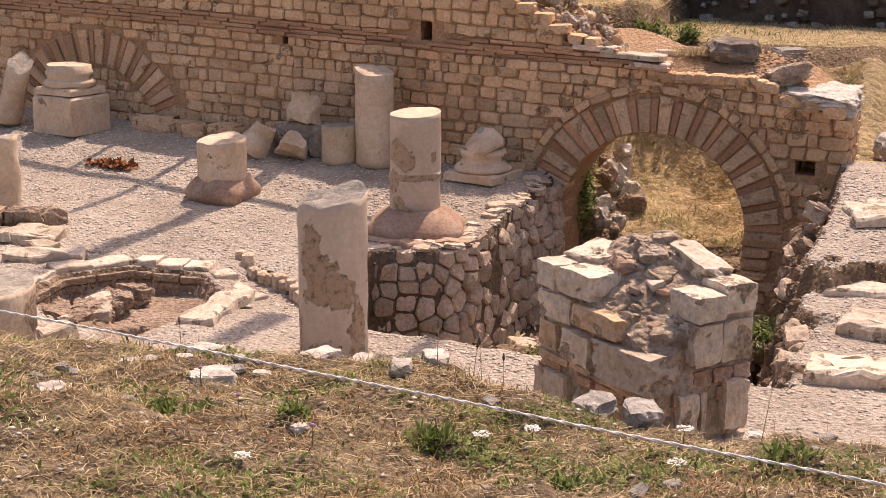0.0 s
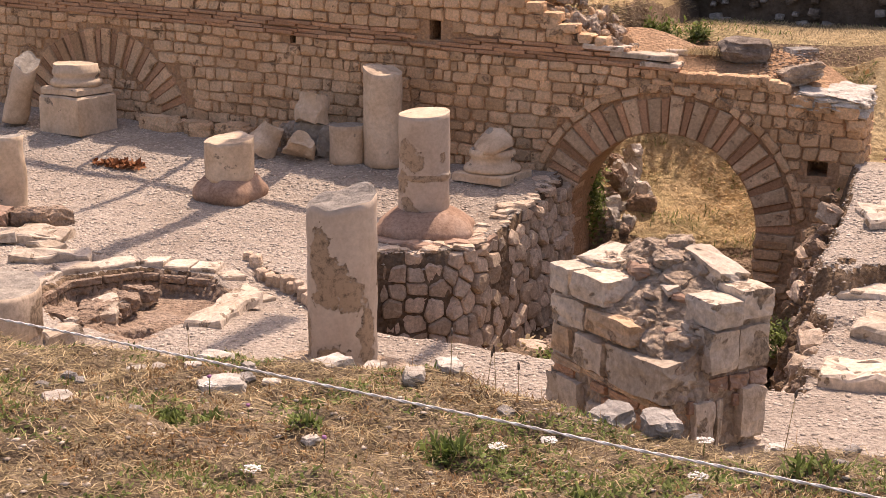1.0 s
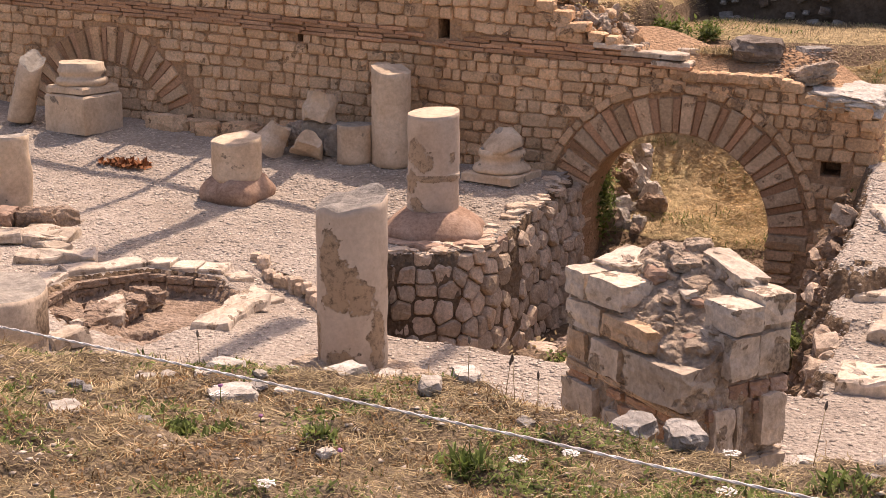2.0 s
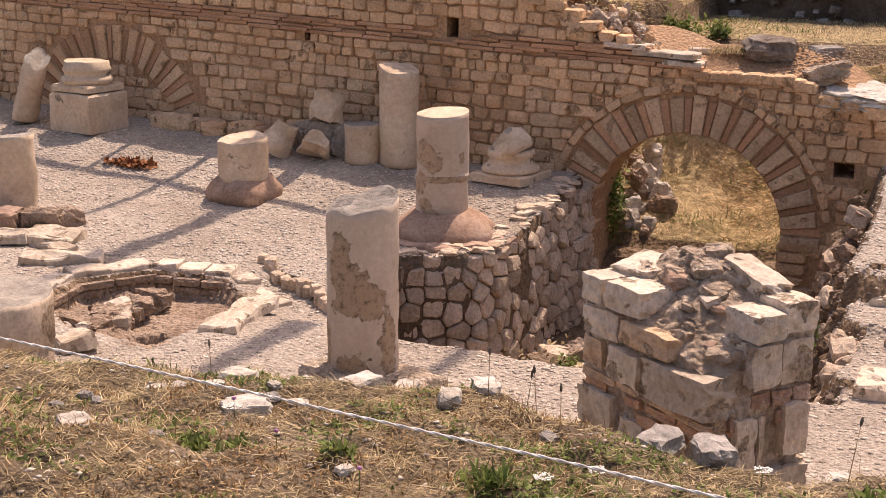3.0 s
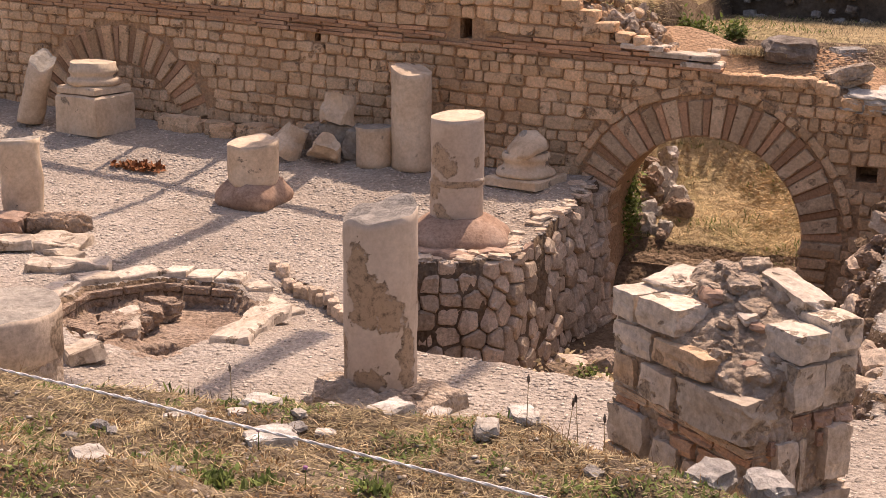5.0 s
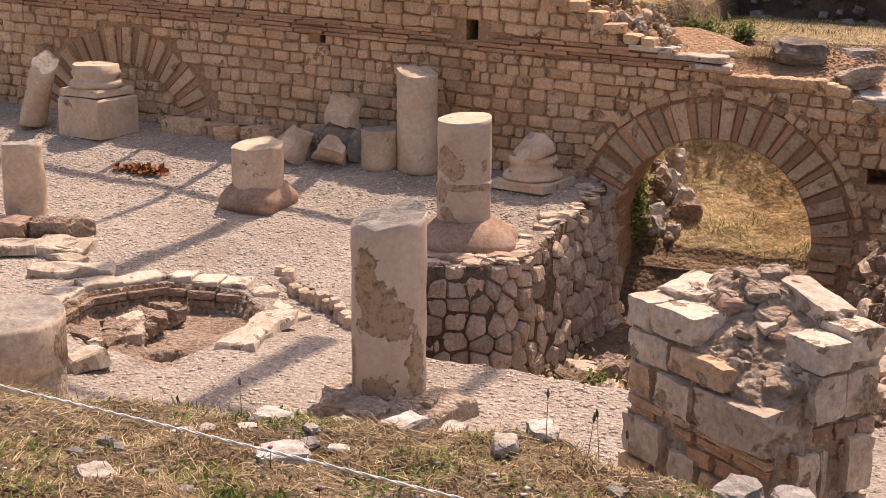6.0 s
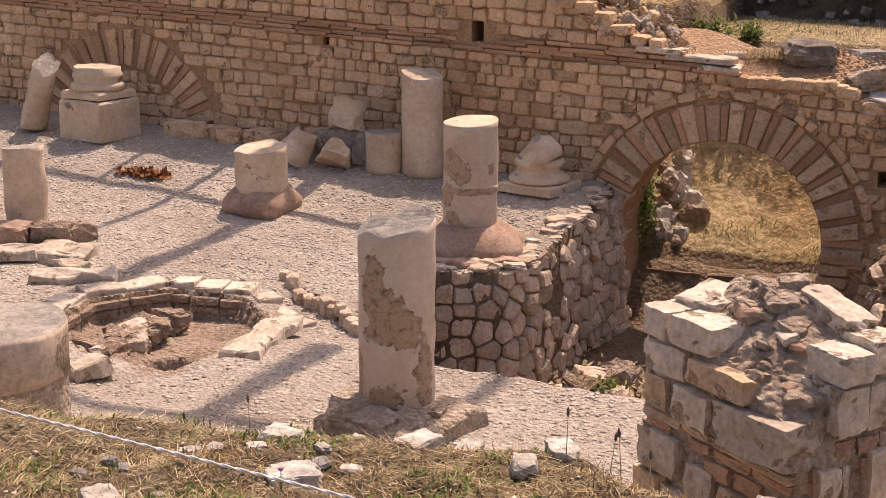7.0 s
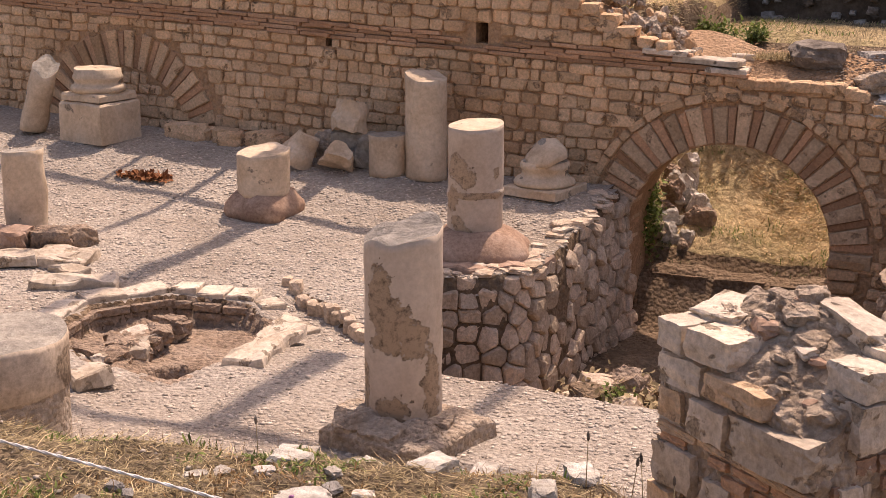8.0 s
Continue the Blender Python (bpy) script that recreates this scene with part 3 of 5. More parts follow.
def ring(cx, cz, r0, r1, a0, a1, count, depth, names, y=WALL_Y, seed=3, pattern="sb"):
    """Voussoirs of an arch: stone and brick in turn, each a tapered wedge of its own."""
    r = random.Random(seed)
    for k in range(count):
        wide = 0.10 if pattern == "sb" else 0.0
        sh0, sh1 = (-wide, wide) if k % 2 == 0 else (wide, -wide)
        b0, b1 = a0 + (a1 - a0) * (k + sh0) / count, a0 + (a1 - a0) * (k + 1 + sh1) / count
        b0, b1 = b0 + r.uniform(-0.006, 0.006), b1 + r.uniform(-0.006, 0.006)
        g = 0.006 / r1
        b0, b1 = b0 + g, b1 - g
        kind = pattern[k % len(pattern)]
        ra, rb = r0 + r.uniform(0.0, 0.006), r1 + r.uniform(-0.03, 0.02)
        out = r.uniform(-0.006, 0.012) + (0.006 if kind == "s" else -0.012)
        fr, bk = y - out, y + depth
        v = []
        for yy, sh in ((fr + 0.012, 0.0), (fr, 0.012), (bk, 0.0)):
            for rad, ang in ((ra + sh, b0 + sh * 0.5), (rb - sh, b0 + sh * 0.5), (rb - sh, b1 - sh * 0.5), (ra + sh, b1 - sh * 0.5)):
                p = wobble((cx + rad * math.cos(ang), yy, cz + rad * math.sin(ang)), 0.016, 14, seed + k)
                v.append((p.x, yy + r.uniform(-0.005, 0.005), p.z))
        f = [(4, 5, 6, 7), (11, 10, 9, 8)]
        for a, b in ((0, 4), (8, 0)):
            for i in range(4):
                j = (i + 1) % 4
                f.append((a + i, a + j, b + j, b + i))
        nm = names[0] if kind == "s" else names[1]
        part(nm, mesh_of(nm, v, f, (M_VOUS if kind == "s" else M_BRICK) if depth > 0.2 else (M_STONE if kind == "s" else M_BRICK)), wall)


ring(ARCH_X, ARCH_Z, ARCH_R, 1.13, math.radians(-4), math.radians(184), 35, 0.35, ("voussoir", "arch_brick"), seed=3, pattern="sb")
ring(ARCH2.x, ARCH2.y, 0.74, 1.07, math.radians(-6), math.radians(186), 35, 0.08, ("voussoir", "arch_brick"), seed=8, pattern="sb")
# the outer ring of small flat stones round the arch
re = random.Random(21)
a = math.radians(8)
while a < math.radians(172):
    w = re.uniform(0.10, 0.20)
    am = a + w / 2 / 1.18
    p = (ARCH_X + 1.185 * math.cos(am), WALL_Y + 0.035, ARCH_Z + 1.185 * math.sin(am))
    if p[2] < wall_top(p[0]) - 0.03:
        part("ring_stone", BLOCK_ME[re.randrange(14)], wall, "", Matrix.Translation(p) @ Matrix.Rotation(math.pi / 2 - am, 4, "Y") @ Matrix.Diagonal((w - 0.012, 0.09, 0.075, 1)))
    a += w / 1.185
# jamb stones under the springing, on both sides
for side in (-1, 1):
    z = -0.95
    while z < ARCH_Z - 0.04:
        h = re.uniform(0.08, 0.11)
        h = min(h, ARCH_Z - 0.01 - z)
        if h < 0.03:
            break
        w = re.uniform(0.20, 0.30)
        part("jamb_stone", BLOCK_ME[re.randrange(14)], wall, "", Matrix.Translation((ARCH_X + side * (ARCH_R - 0.012 + w / 2), WALL_Y + 0.04, z + h / 2)) @ Matrix.Diagonal((w, 0.10, h - 0.012, 1)))
        z += h

# ---- columns and fragments on the court ----
def slab_mesh(name, outline, z0, z1, mat, bevel=0.015, rough=0.01, seed=0.0, tops=0.0):
    """A thick plate over an outline (list of x, y), with a softened, uneven upper edge."""
    pts = []
    n = len(outline)
    for i in range(n):
        a, b = Vector(outline[i]), Vector(outline[(i + 1) % n])
        k = max(1, int((b - a).length / 0.07))
        for s in range(k):
            pts.append(a.lerp(b, s / k))
    c = sum(pts, Vector((0, 0))) / len(pts)
    verts, faces = [], []
    for z, inset in ((z0, 0.0), (z1 - bevel, 0.0), (z1, bevel), (z1 + tops, 0.45), ):
        for p in pts:
            q = c.lerp(p, 1 - inset) if inset > 0.2 else p + (c - p).normalized() * inset
            w = wobble((q.x, q.y, z), rough, 9, seed)
            verts.append((w.x, w.y, w.z if z > z0 else z0))
    m = len(pts)
    for r in range(3):
        for i in range(m):
            j = (i + 1) % m
            faces.append((r * m + i, r * m + j, (r + 1) * m + j, (r + 1) * m + i))
    faces.append(tuple(3 * m + i for i in range(m)))
    faces.append(tuple(reversed(range(m))))
    return mesh_of(name, verts, faces, mat)


def square(cx, cy, a, b, turn):
    c, s = math.cos(turn), math.sin(turn)
    return [(cx + c * x - s * y, cy + s * x + c * y) for x, y in ((-a, -b), (a, -b), (a, b), (-a, b))]


def shaft_profile(r, z0, z1, rings=22, swell=0.0):
    return [(r * (1 + swell * math.sin(math.pi * i / rings)), z0 + (z1 - z0) * i / rings) for i in range(rings + 1)]


# front column
X, Y = -3.487, 6.87
Z = on_floor(X, Y)
col = empty_thing("column", "tall plastered column stump with peeling patches and a slanting broken top", "column", (X, Y, Z), "court columns")
part("shaft", turned("shaft", shaft_profile(0.187, 0.05, 1.0), M_FRONT, M_CAP, 48,
                     lambda x, y: 0.22 * (0.55 * x + 0.83 * y) + 0.03 * noise.noise(Vector((x, y, 3)) * 9), 0.006, 6, 2.0), col)
part("base", slab_mesh("base", square(0.06, -0.08, 0.31, 0.29, radians(-13)), -0.03, 0.085, M_CORE, 0.02, 0.03, 4.0, 0.005), col, "cracked mortar base with chipped edges")
for k, (dx, dy, w, d, h, a) in enumerate(((-0.15, -0.23, 0.20, 0.16, 0.16, 25), (0.02, -0.27, 0.20, 0.16, 0.15, -8), (0.17, -0.20, 0.20, 0.15, 0.12, -25), (-0.20, -0.08, 0.16, 0.18, 0.13, 60), (0.21, -0.04, 0.14, 0.18, 0.12, 10))):
    part("mortar_lump", stone_mesh("mortar_lump", (w, d, h), M_CORE, 7, 0.3, 0.12, k * 2.3), col, "", pose(dx, dy, 0.055, 18 if k < 3 else 0, 0, a))

# middle column on its red base
X, Y = -4.45, 10.12
Z = on_floor(X - 0.1, Y) - 0.01
col = empty_thing("column", "column stump with a mended joint on a reddish rounded base", "column", (X, Y, Z), "court columns")
part("shaft", turned("shaft", shaft_profile(0.198, 0.12, 0.925), M_MIDDLE, M_MARBLE, 48, lambda x, y: 0.10 * (0.3 * x + 0.9 * y), 0.007, 6, 9.0), col)
part("mended_joint", turned("mended_joint", [(0.190, 0.40), (0.201, 0.41), (0.202, 0.45), (0.190, 0.47)], M_MIDDLE, M_MIDDLE, 40,
                            lambda x, y: 0.06 * x, 0.012, 9, 4.0), col, "rough grey mortar joint round the shaft")
bell_v, bell_f, k = lathe([(0.40, -0.02), (0.415, 0.03), (0.39, 0.07), (0.33, 0.12), (0.27, 0.16), (0.215, 0.185)], 48, None, 0.02, 5, 2.0)
bell_v = [(x * (0.93 + 0.13 * (2 * x * y / (x * x + y * y + 1e-6)) ** 2), y * (0.93 + 0.13 * (2 * x * y / (x * x + y * y + 1e-6)) ** 2), z) for x, y, z in bell_v]
part("base", mesh_of("base", bell_v, bell_f, M_RED, True), col, "reddish rounded mortar base", pose(0.03, -0.03, 0, 0, 0, 20))
# the many-sided slab under it lies at the brink of the rubble face
octo = [(0.56 * math.cos(a), 0.52 * math.sin(a)) for a in [radians(12 + 45 * k) for k in range(8)]]
part("plinth", slab_mesh("plinth", octo, -0.06, 0.015, M_RED, 0.012, 0.03, 7.0), col, "thin broken plinth slab", pose(0.06, -0.06, 0))

# stub column on a square block
X, Y = -6.29, 10.25
Z = on_floor(X, Y) - 0.02
col = empty_thing("column", "short pale column stub on a square worn block", "column", (X, Y, Z), "court columns")
part("shaft", turned("shaft", shaft_profile(0.208, 0.16, 0.50, 10), M_MARBLE, M_MARBLE, 44, lambda x, y: 0.12 * (0.3 * x + 0.9 * y) + 0.03 * noise.noise(Vector((x, y, 5)) * 7), 0.008, 6, 15.0), col)
block_v, block_f, k = lathe([(0.285, -0.01), (0.295, 0.06), (0.285, 0.10), (0.24, 0.15), (0.205, 0.19)], 48, None, 0.025, 6, 5.0)
block_v = [(x * (0.94 + 0.16 * (2 * x * y / (x * x + y * y + 1e-6)) ** 2), y * (0.94 + 0.16 * (2 * x * y / (x * x + y * y + 1e-6)) ** 2), z) for x, y, z in block_v]
part("base", mesh_of("base", block_v, block_f, M_RED, True), col, "crumbling brown chamfered base block", pose(0, 0, 0, 0, 0, -8))

# western column
X, Y = -7.50, 8.92
Z = on_floor(X, Y)
col = empty_thing("column", "slim worn column stump among loose base stones", "column", (X, Y, Z), "court columns")
part("shaft", turned("shaft", shaft_profile(0.148, 0.0, 0.62, 14), M_MARBLE, M_BREAK, 36, lambda x, y: 0.1 * x, 0.015, 5, 21.0), col)
for k, (dx, dy, w) in enumerate(((0.10, -0.32, 0.26), (0.36, -0.16, 0.26), (-0.14, -0.42, 0.25), (0.48, -0.02, 0.2), (-0.3, -0.3, 0.22))):
    st = new("base_stone", stone_mesh("base_stone", (w * 1.2, w * 0.85, 0.17), M_PIT if k % 2 else M_RED, 6, 0.5, 0.22, 31 + k))
    st.matrix_basis = pose(X + dx, Y + dy, on_floor(X + dx, Y + dy) + 0.05, 0, 0, 25 * k)
    tagged(st, "loose reddish base stone beside a slim column", "stone", "stones round the western column")

# near drum at the foot of the bank
X, Y = -4.93, 5.67
col = empty_thing("column_drum", "thick column drum with smooth plaster above rough stone", "column", (X, Y, -0.02), "court columns")
part("shaft", turned("shaft", shaft_profile(0.322, 0.0, 0.665, 12), M_CORE, M_MARBLE, 56, lambda x, y: 0.03 * noise.noise(Vector((x, y, 8)) * 5), 0.006, 5, 26.0), col, "rough stone core of the drum")
part("plaster_coat", turned("plaster_coat", [(0.318, 0.44), (0.332, 0.45), (0.333, 0.55), (0.331, 0.66), (0.325, 0.683)], M_PLASTER, M_BREAK, 56, lambda x, y: 0.03 * noise.noise(Vector((x, y, 8)) * 5), 0.01, 5, 26.0), col, "smooth plaster coat with a broken lower edge")

# pedestal with a moulded column base
X, Y = -8.56, 11.20
Z = on_floor(X, Y) - 0.01
ped = empty_thing("pedestal", "square pale stone pedestal carrying a moulded round column base", "pedestal", (X, Y, Z), turn=-8)
part("die", slab_mesh("die", square(0, 0, 0.255, 0.25, 0), 0.0, 0.36, M_MARBLE, 0.02, 0.012, 3.0), ped)
part("upper_plinth", slab_mesh("upper_plinth", square(0, 0, 0.235, 0.23, 0), 0.372, 0.44, M_MARBLE, 0.02, 0.012, 13.0), ped, "chipped upper plinth")
tor = [(0.20, 0.43), (0.235, 0.45), (0.245, 0.475), (0.235, 0.50), (0.215, 0.51), (0.208, 0.53), (0.215, 0.545), (0.225, 0.56), (0.222, 0.585), (0.21, 0.60), (0.208, 0.65)]
part("moulded_base", turned("moulded_base", tor, M_MARBLE, M_MARBLE, 48, lambda x, y: 0.02 * noise.noise(Vector((x, y, 2)) * 8), 0.006, 9, 6.0), ped, "round moulding with a chipped lip")

# leaning shaft fragment beside the pedestal
me = turned("column_fragment", shaft_profile(0.12, 0.0, 0.62, 12), M_MARBLE, M_BREAK, 28, lambda x, y: 0.7 * y + 0.05 * noise.noise(Vector((x, y, 1)) * 9), 0.03, 4, 33.0)
fr = new("column_fragment", me)
X, Y = -9.24, 11.08
fr.matrix_basis = pose(X, Y, on_floor(X, Y) + 0.02, -4, 14, 20)
tagged(fr, "broken shaft fragment leaning towards the pedestal", "column fragment", "fragments along the wall")

# tall shaft at the wall
X, Y = -5.42, 11.42
me = turned("column_shaft", shaft_profile(0.175, 0.0, 0.86, 18), M_MARBLE, M_MARBLE, 40, lambda x, y: -0.24 * x + 0.1 * y + 0.03 * noise.noise(Vector((x, y, 6)) * 8), 0.012, 5, 40.0)
sh = new("column_shaft", me)
sh.matrix_basis = pose(X, Y, on_floor(X, Y) - 0.02, -3, -2, 0)
tagged(sh, "tall marble shaft with a slanting break, standing against the wall", "column", "fragments along the wall")

# short drum
X, Y = -5.75, 11.36
me = turned("short_drum", shaft_profile(0.163, 0.0, 0.34, 8), M_MARBLE, M_BREAK, 36, lambda x, y: 0.02 * x, 0.008, 5, 44.0)
d = new("short_drum", me)
d.matrix_basis = pose(X, Y, on_floor(X, Y) - 0.01)
tagged(d, "short honey-coloured column drum standing by the wall", "column drum", "fragments along the wall")


def broken_piece(name, r, length, seed, mat, label, at, rot, taper=0.0, cut_at=0.25):
    """A piece of column shaft: a round back, one flat broken side, ragged ends, one end narrower."""
    verts, faces = [], []
    n, k = 22, 9
    for j in range(k):
        f = j / (k - 1)
        rr_ = r * (1 - taper * f)
        for i in range(n):
            a = 2 * math.pi * i / n
            x, y = rr_ * math.cos(a), max(rr_ * math.sin(a), -r * cut_at)
            end = 0.10 * r * noise.noise(Vector((x, y, seed)) * 14) * (1 if j in (0, k - 1) else 0)
            verts.append(tuple(wobble((x, y, length * (f - 0.5) + end), 0.04, 8, seed)))
    for j in range(k - 1):
        for i in range(n):
            m = (i + 1) % n
            faces.append((j * n + i, j * n + m, (j + 1) * n + m, (j + 1) * n + i))
    verts += [tuple(sum((Vector(v) for v in verts[:n]), Vector()) / n + Vector((0.01, 0.02, 0.025))), tuple(sum((Vector(v) for v in verts[(k - 1) * n:k * n]), Vector()) / n + Vector((0.02, 0, -0.02)))]
    faces += [((i + 1) % n, i, k * n) for i in range(n)] + [((k - 1) * n + i, (k - 1) * n + (i + 1) % n, k * n + 1) for i in range(n)]
    ob = new(name, mesh_of(name, verts, faces, mat))
    ob.matrix_basis = pose(at[0], at[1], on_floor(at[0], at[1]) + at[2], *rot)
    return tagged(ob, label, "column fragment", "fragments along the wall")


broken_piece("split_drum", 0.17, 0.27, 1.0, M_MARBLE, "split column piece lying open, smooth curved side out", (-6.50, 11.22, 0.14), (28, -18, 150), 0.45, 0.5)
broken_piece("split_drum", 0.15, 0.26, 2.0, M_MARBLE, "broken column lump, round side turned to the court", (-6.12, 11.18, 0.12), (50, 20, 20), 0.3, 0.3)
broken_piece("split_drum", 0.16, 0.26, 3.0, M_MARBLE, "half column set upright on other fragments", (-6.15, 11.46, 0.42), (10, -6, 200), 0.22, 0.35)
for k, (dx, w) in enumerate(((-6.34, 0.26), (-6.16, 0.34), (-6.0, 0.24))):
    st = new("broken_stone", stone_mesh("broken_stone", (w, 0.24, 0.32 if k == 1 else 0.26), M_BREAK if k else M_CORE, 7, 0.3, 0.2, 60 + k))
    st.matrix_basis = pose(dx, 11.50, on_floor(dx, 11.5) + 0.12, 0, 0, 15 * k)
    tagged(st, "rough broken stone wedged among column fragments by the wall", "stone", "fragments along the wall")

# moulded base with a broken stone on it
X, Y = -4.35, 11.33
Z = on_floor(X, Y) - 0.01
mb = empty_thing("moulded_base", "marble column base with soft mouldings standing by the wall", "column base", (X, Y, Z), "fragments along the wall", turn=-12)
part("plinth", slab_mesh("plinth", square(0, 0, 0.25, 0.24, 0.0), 0.0, 0.075, M_MARBLE, 0.012, 0.012, 8.0), mb)
part("moulding", turned("moulding", [(0.24, 0.08), (0.248, 0.10), (0.235, 0.125), (0.205, 0.14), (0.188, 0.165), (0.186, 0.20), (0.198, 0.21), (0.203, 0.235), (0.195, 0.26), (0.18, 0.268)], M_MARBLE, M_BREAK, 44, None, 0.006, 8, 3.0), mb)
st = new("broken_capital", turned("broken_capital", [(0.10, 0.0), (0.205, 0.03), (0.18, 0.07), (0.10, 0.13), (0.035, 0.155)], M_MARBLE, M_BREAK, 7, lambda x, y: 0.25 * x, 0.05, 6, 71.0))
st.matrix_basis = pose(X + 0.01, Y - 0.01, Z + 0.262, 6, -8, 35)
tagged(st, "jagged marble chunk lying on a moulded base", "stone")

# footing stones and debris at the foot of the wall
rf = random.Random(8)
for k in range(11):
    x = -8.0 + 1.55 * rf.random()
    y = 11.62 + rf.uniform(-0.08, 0.05)
    w = rf.uniform(0.18, 0.34)
    st = new("footing_stone", stone_mesh("footing_stone", (w, 0.2, w * 0.6), M_STONE, 5, 0.4, 0.15, 80 + k))
    st.matrix_basis = pose(x, y, on_floor(x, 11.5) + 0.04, 0, 0, rf.uniform(-20, 20))
    tagged(st, "half-buried footing stone along the wall", "stone", "footing stones")

# ---- the stone-lined basin ----
basin = empty_thing("basin", "broken eight-sided basin sunk in the court, edged with thin slabs", "basin", (0, 0, 0), kind="structure")
rb = random.Random(4)
LINING_ME = [mesh_of("lining_brick", v, f, M_PIT) for v, f in BRICKS]
for k in range(8):
    a = BASIN_TURN + math.pi / 2 + k * math.pi / 4
    if k in (3, 4, 5, 6):
        continue
    nrm, tan = Vector((math.cos(a), math.sin(a))), Vector((-math.sin(a), math.cos(a)))
    half = BASIN_A * math.tan(math.pi / 8)
    s = -half
    while s < half - 0.04:
        w = min(rb.uniform(0.16, 0.34), half - s)
        c = BASIN + nrm * (BASIN_A + 0.06) + tan * (s + w / 2)
        wid = rb.uniform(0.17, 0.22)
        part("rim_slab", slab_mesh("rim_slab", square(0, 0, wid / 2, w / 2 - 0.006, 0), -0.05, 0.016, M_SLAB, 0.008, 0.016, rb.random() * 50), basin, "",
             pose(c.x, c.y, on_floor(c.x + nrm.x * 0.1, c.y + nrm.y * 0.1) + 0.01, rb.uniform(-2, 2), rb.uniform(-2, 2), math.degrees(a) + rb.uniform(-2, 2)))
        for row in range(2):
            c2 = BASIN + nrm * (BASIN_A - 0.055 + 0.012 * row) + tan * (s + w / 2)
            part("lining_brick", LINING_ME[rb.randrange(8)], basin, "", Matrix.Translation((c2.x, c2.y, on_floor(c.x, c.y) - 0.06 - 0.06 * row))
                 @ Matrix.Rotation(a - math.pi / 2, 4, "Z") @ Matrix.Diagonal((w * 0.95, 0.09, 0.05, 1)))
        s += w
# the broken cross wall left standing inside it
for k in range(20):
    f = rb.random()
    w = rb.uniform(0.09, 0.20)
    x, y = -5.66 + 0.10 * f + rb.uniform(-0.10, 0.10), 7.22 + 0.80 * f
    part("cross_wall_stone", stone_mesh("cross_wall_stone", (w, w * 1.2, w * 0.7), M_PIT if k % 4 else M_SLAB, 6, 0.3, 0.2, 40 + k), basin, "", pose(x, y, -0.09 + 0.05 * rb.random(), rb.uniform(-10, 10), rb.uniform(-10, 10), rb.uniform(0, 90)))
# loose slabs round it
for k, (x, y, a, b, h, rz, tilt, lab) in enumerate((
        (-4.76, 7.72, 0.11, 0.32, 0.055, 4, 3, "long pale slab tipped over the broken edge of the basin"),
        (-6.86, 8.52, 0.20, 0.17, 0.07, 12, 2, "flat worn paving slab near the western column"), (-7.15, 8.34, 0.18, 0.15, 0.07, 30, -2, "flat worn paving slab near the western column"),
        (-6.66, 8.34, 0.13, 0.08, 0.06, -20, 0, "flat worn paving slab near the western column"), (-6.45, 8.12, 0.28, 0.10, 0.06, 30, 3, "flat worn paving slab near the western column"),
        (-5.36, 6.86, 0.11, 0.09, 0.09, 60, -6, "broken edging stone at the front of the basin"))):
    ob = new("loose_slab", slab_mesh("loose_slab", square(0, 0, a, b, 0), -h / 2, h / 2, M_SLAB, 0.012, 0.035, 7.0 + k))
    ob.matrix_basis = pose(x, y, (0.02 if k == 0 else on_floor(x, y) + h / 2 - 0.005), tilt, tilt * 0.6, rz)
    tagged(ob, lab, "slab", "loose slabs")
# low kerb of small stones towards the trench
for k in range(13):
    f = k / 12
    x, y = -5.25 + 0.80 * f + 0.02 * rb.uniform(-1, 1), 8.83 - 0.52 * f + 0.02 * rb.uniform(-1, 1)
    w = rb.uniform(0.05, 0.095)
    ob = new("kerb_stone", stone_mesh("kerb_stone", (w, w, w * 1.2), M_RUBBLE, 4, 0.4, 0.15, 90 + k))
    ob.matrix_basis = pose(x, y, on_floor(x, y) + w * 0.25, 0, 0, rb.uniform(0, 90))
    tagged(ob, "small kerb stone in a broken row on the gravel", "stone", "kerb stones")

# ---- dry-stone face of the trench ----
rub = empty_thing("rubble_wall", "dry-stone retaining wall of irregular rubble under the court's edge", "wall", kind="structure")
LUMPS = [lump((1.0, 1.0, 1.0), 4, 0.50, 0.26, 200 + s) for s in range(16)]


BRINK = [Vector(p) for p in [(-4.98, 9.08), (-4.56, 9.29), (-4.14, 9.50)]]
BRINK += [Vector((-4.02 + 0.19 * math.sin(f), 10.0 - 0.44 * math.cos(f))) for f in (0.0, 0.35, 0.7, 1.05, 1.4)] + [Vector(p) for p in [(-3.79, 10.4), (-3.74, 11.1), (-3.72, 11.9)]]


def brink_at(s):
    for a, b in zip(BRINK, BRINK[1:]):
        if s <= (b - a).length:
            return a.lerp(b, max(0.0, s) / (b - a).length)
        s -= (b - a).length
    return BRINK[-1]


def brink_line(s):
    """Point and outward direction of the dry-stone face, s metres along it from its hidden western end."""
    d = (brink_at(s + 0.09) - brink_at(s - 0.09)).normalized()
    return brink_at(s), Vector((d.y, -d.x))


def clip_cell(poly, mid, n):
    """The part of a polygon on the inner side of the line through mid with normal n."""
    out = []
    for a, b in zip(poly, poly[1:] + poly[:1]):
        da, db = (a - mid).dot(n), (b - mid).dot(n)
        if da <= 0:
            out.append(a)
        if da * db < 0:
            out.append(a.lerp(b, da / (da - db)))
    return out


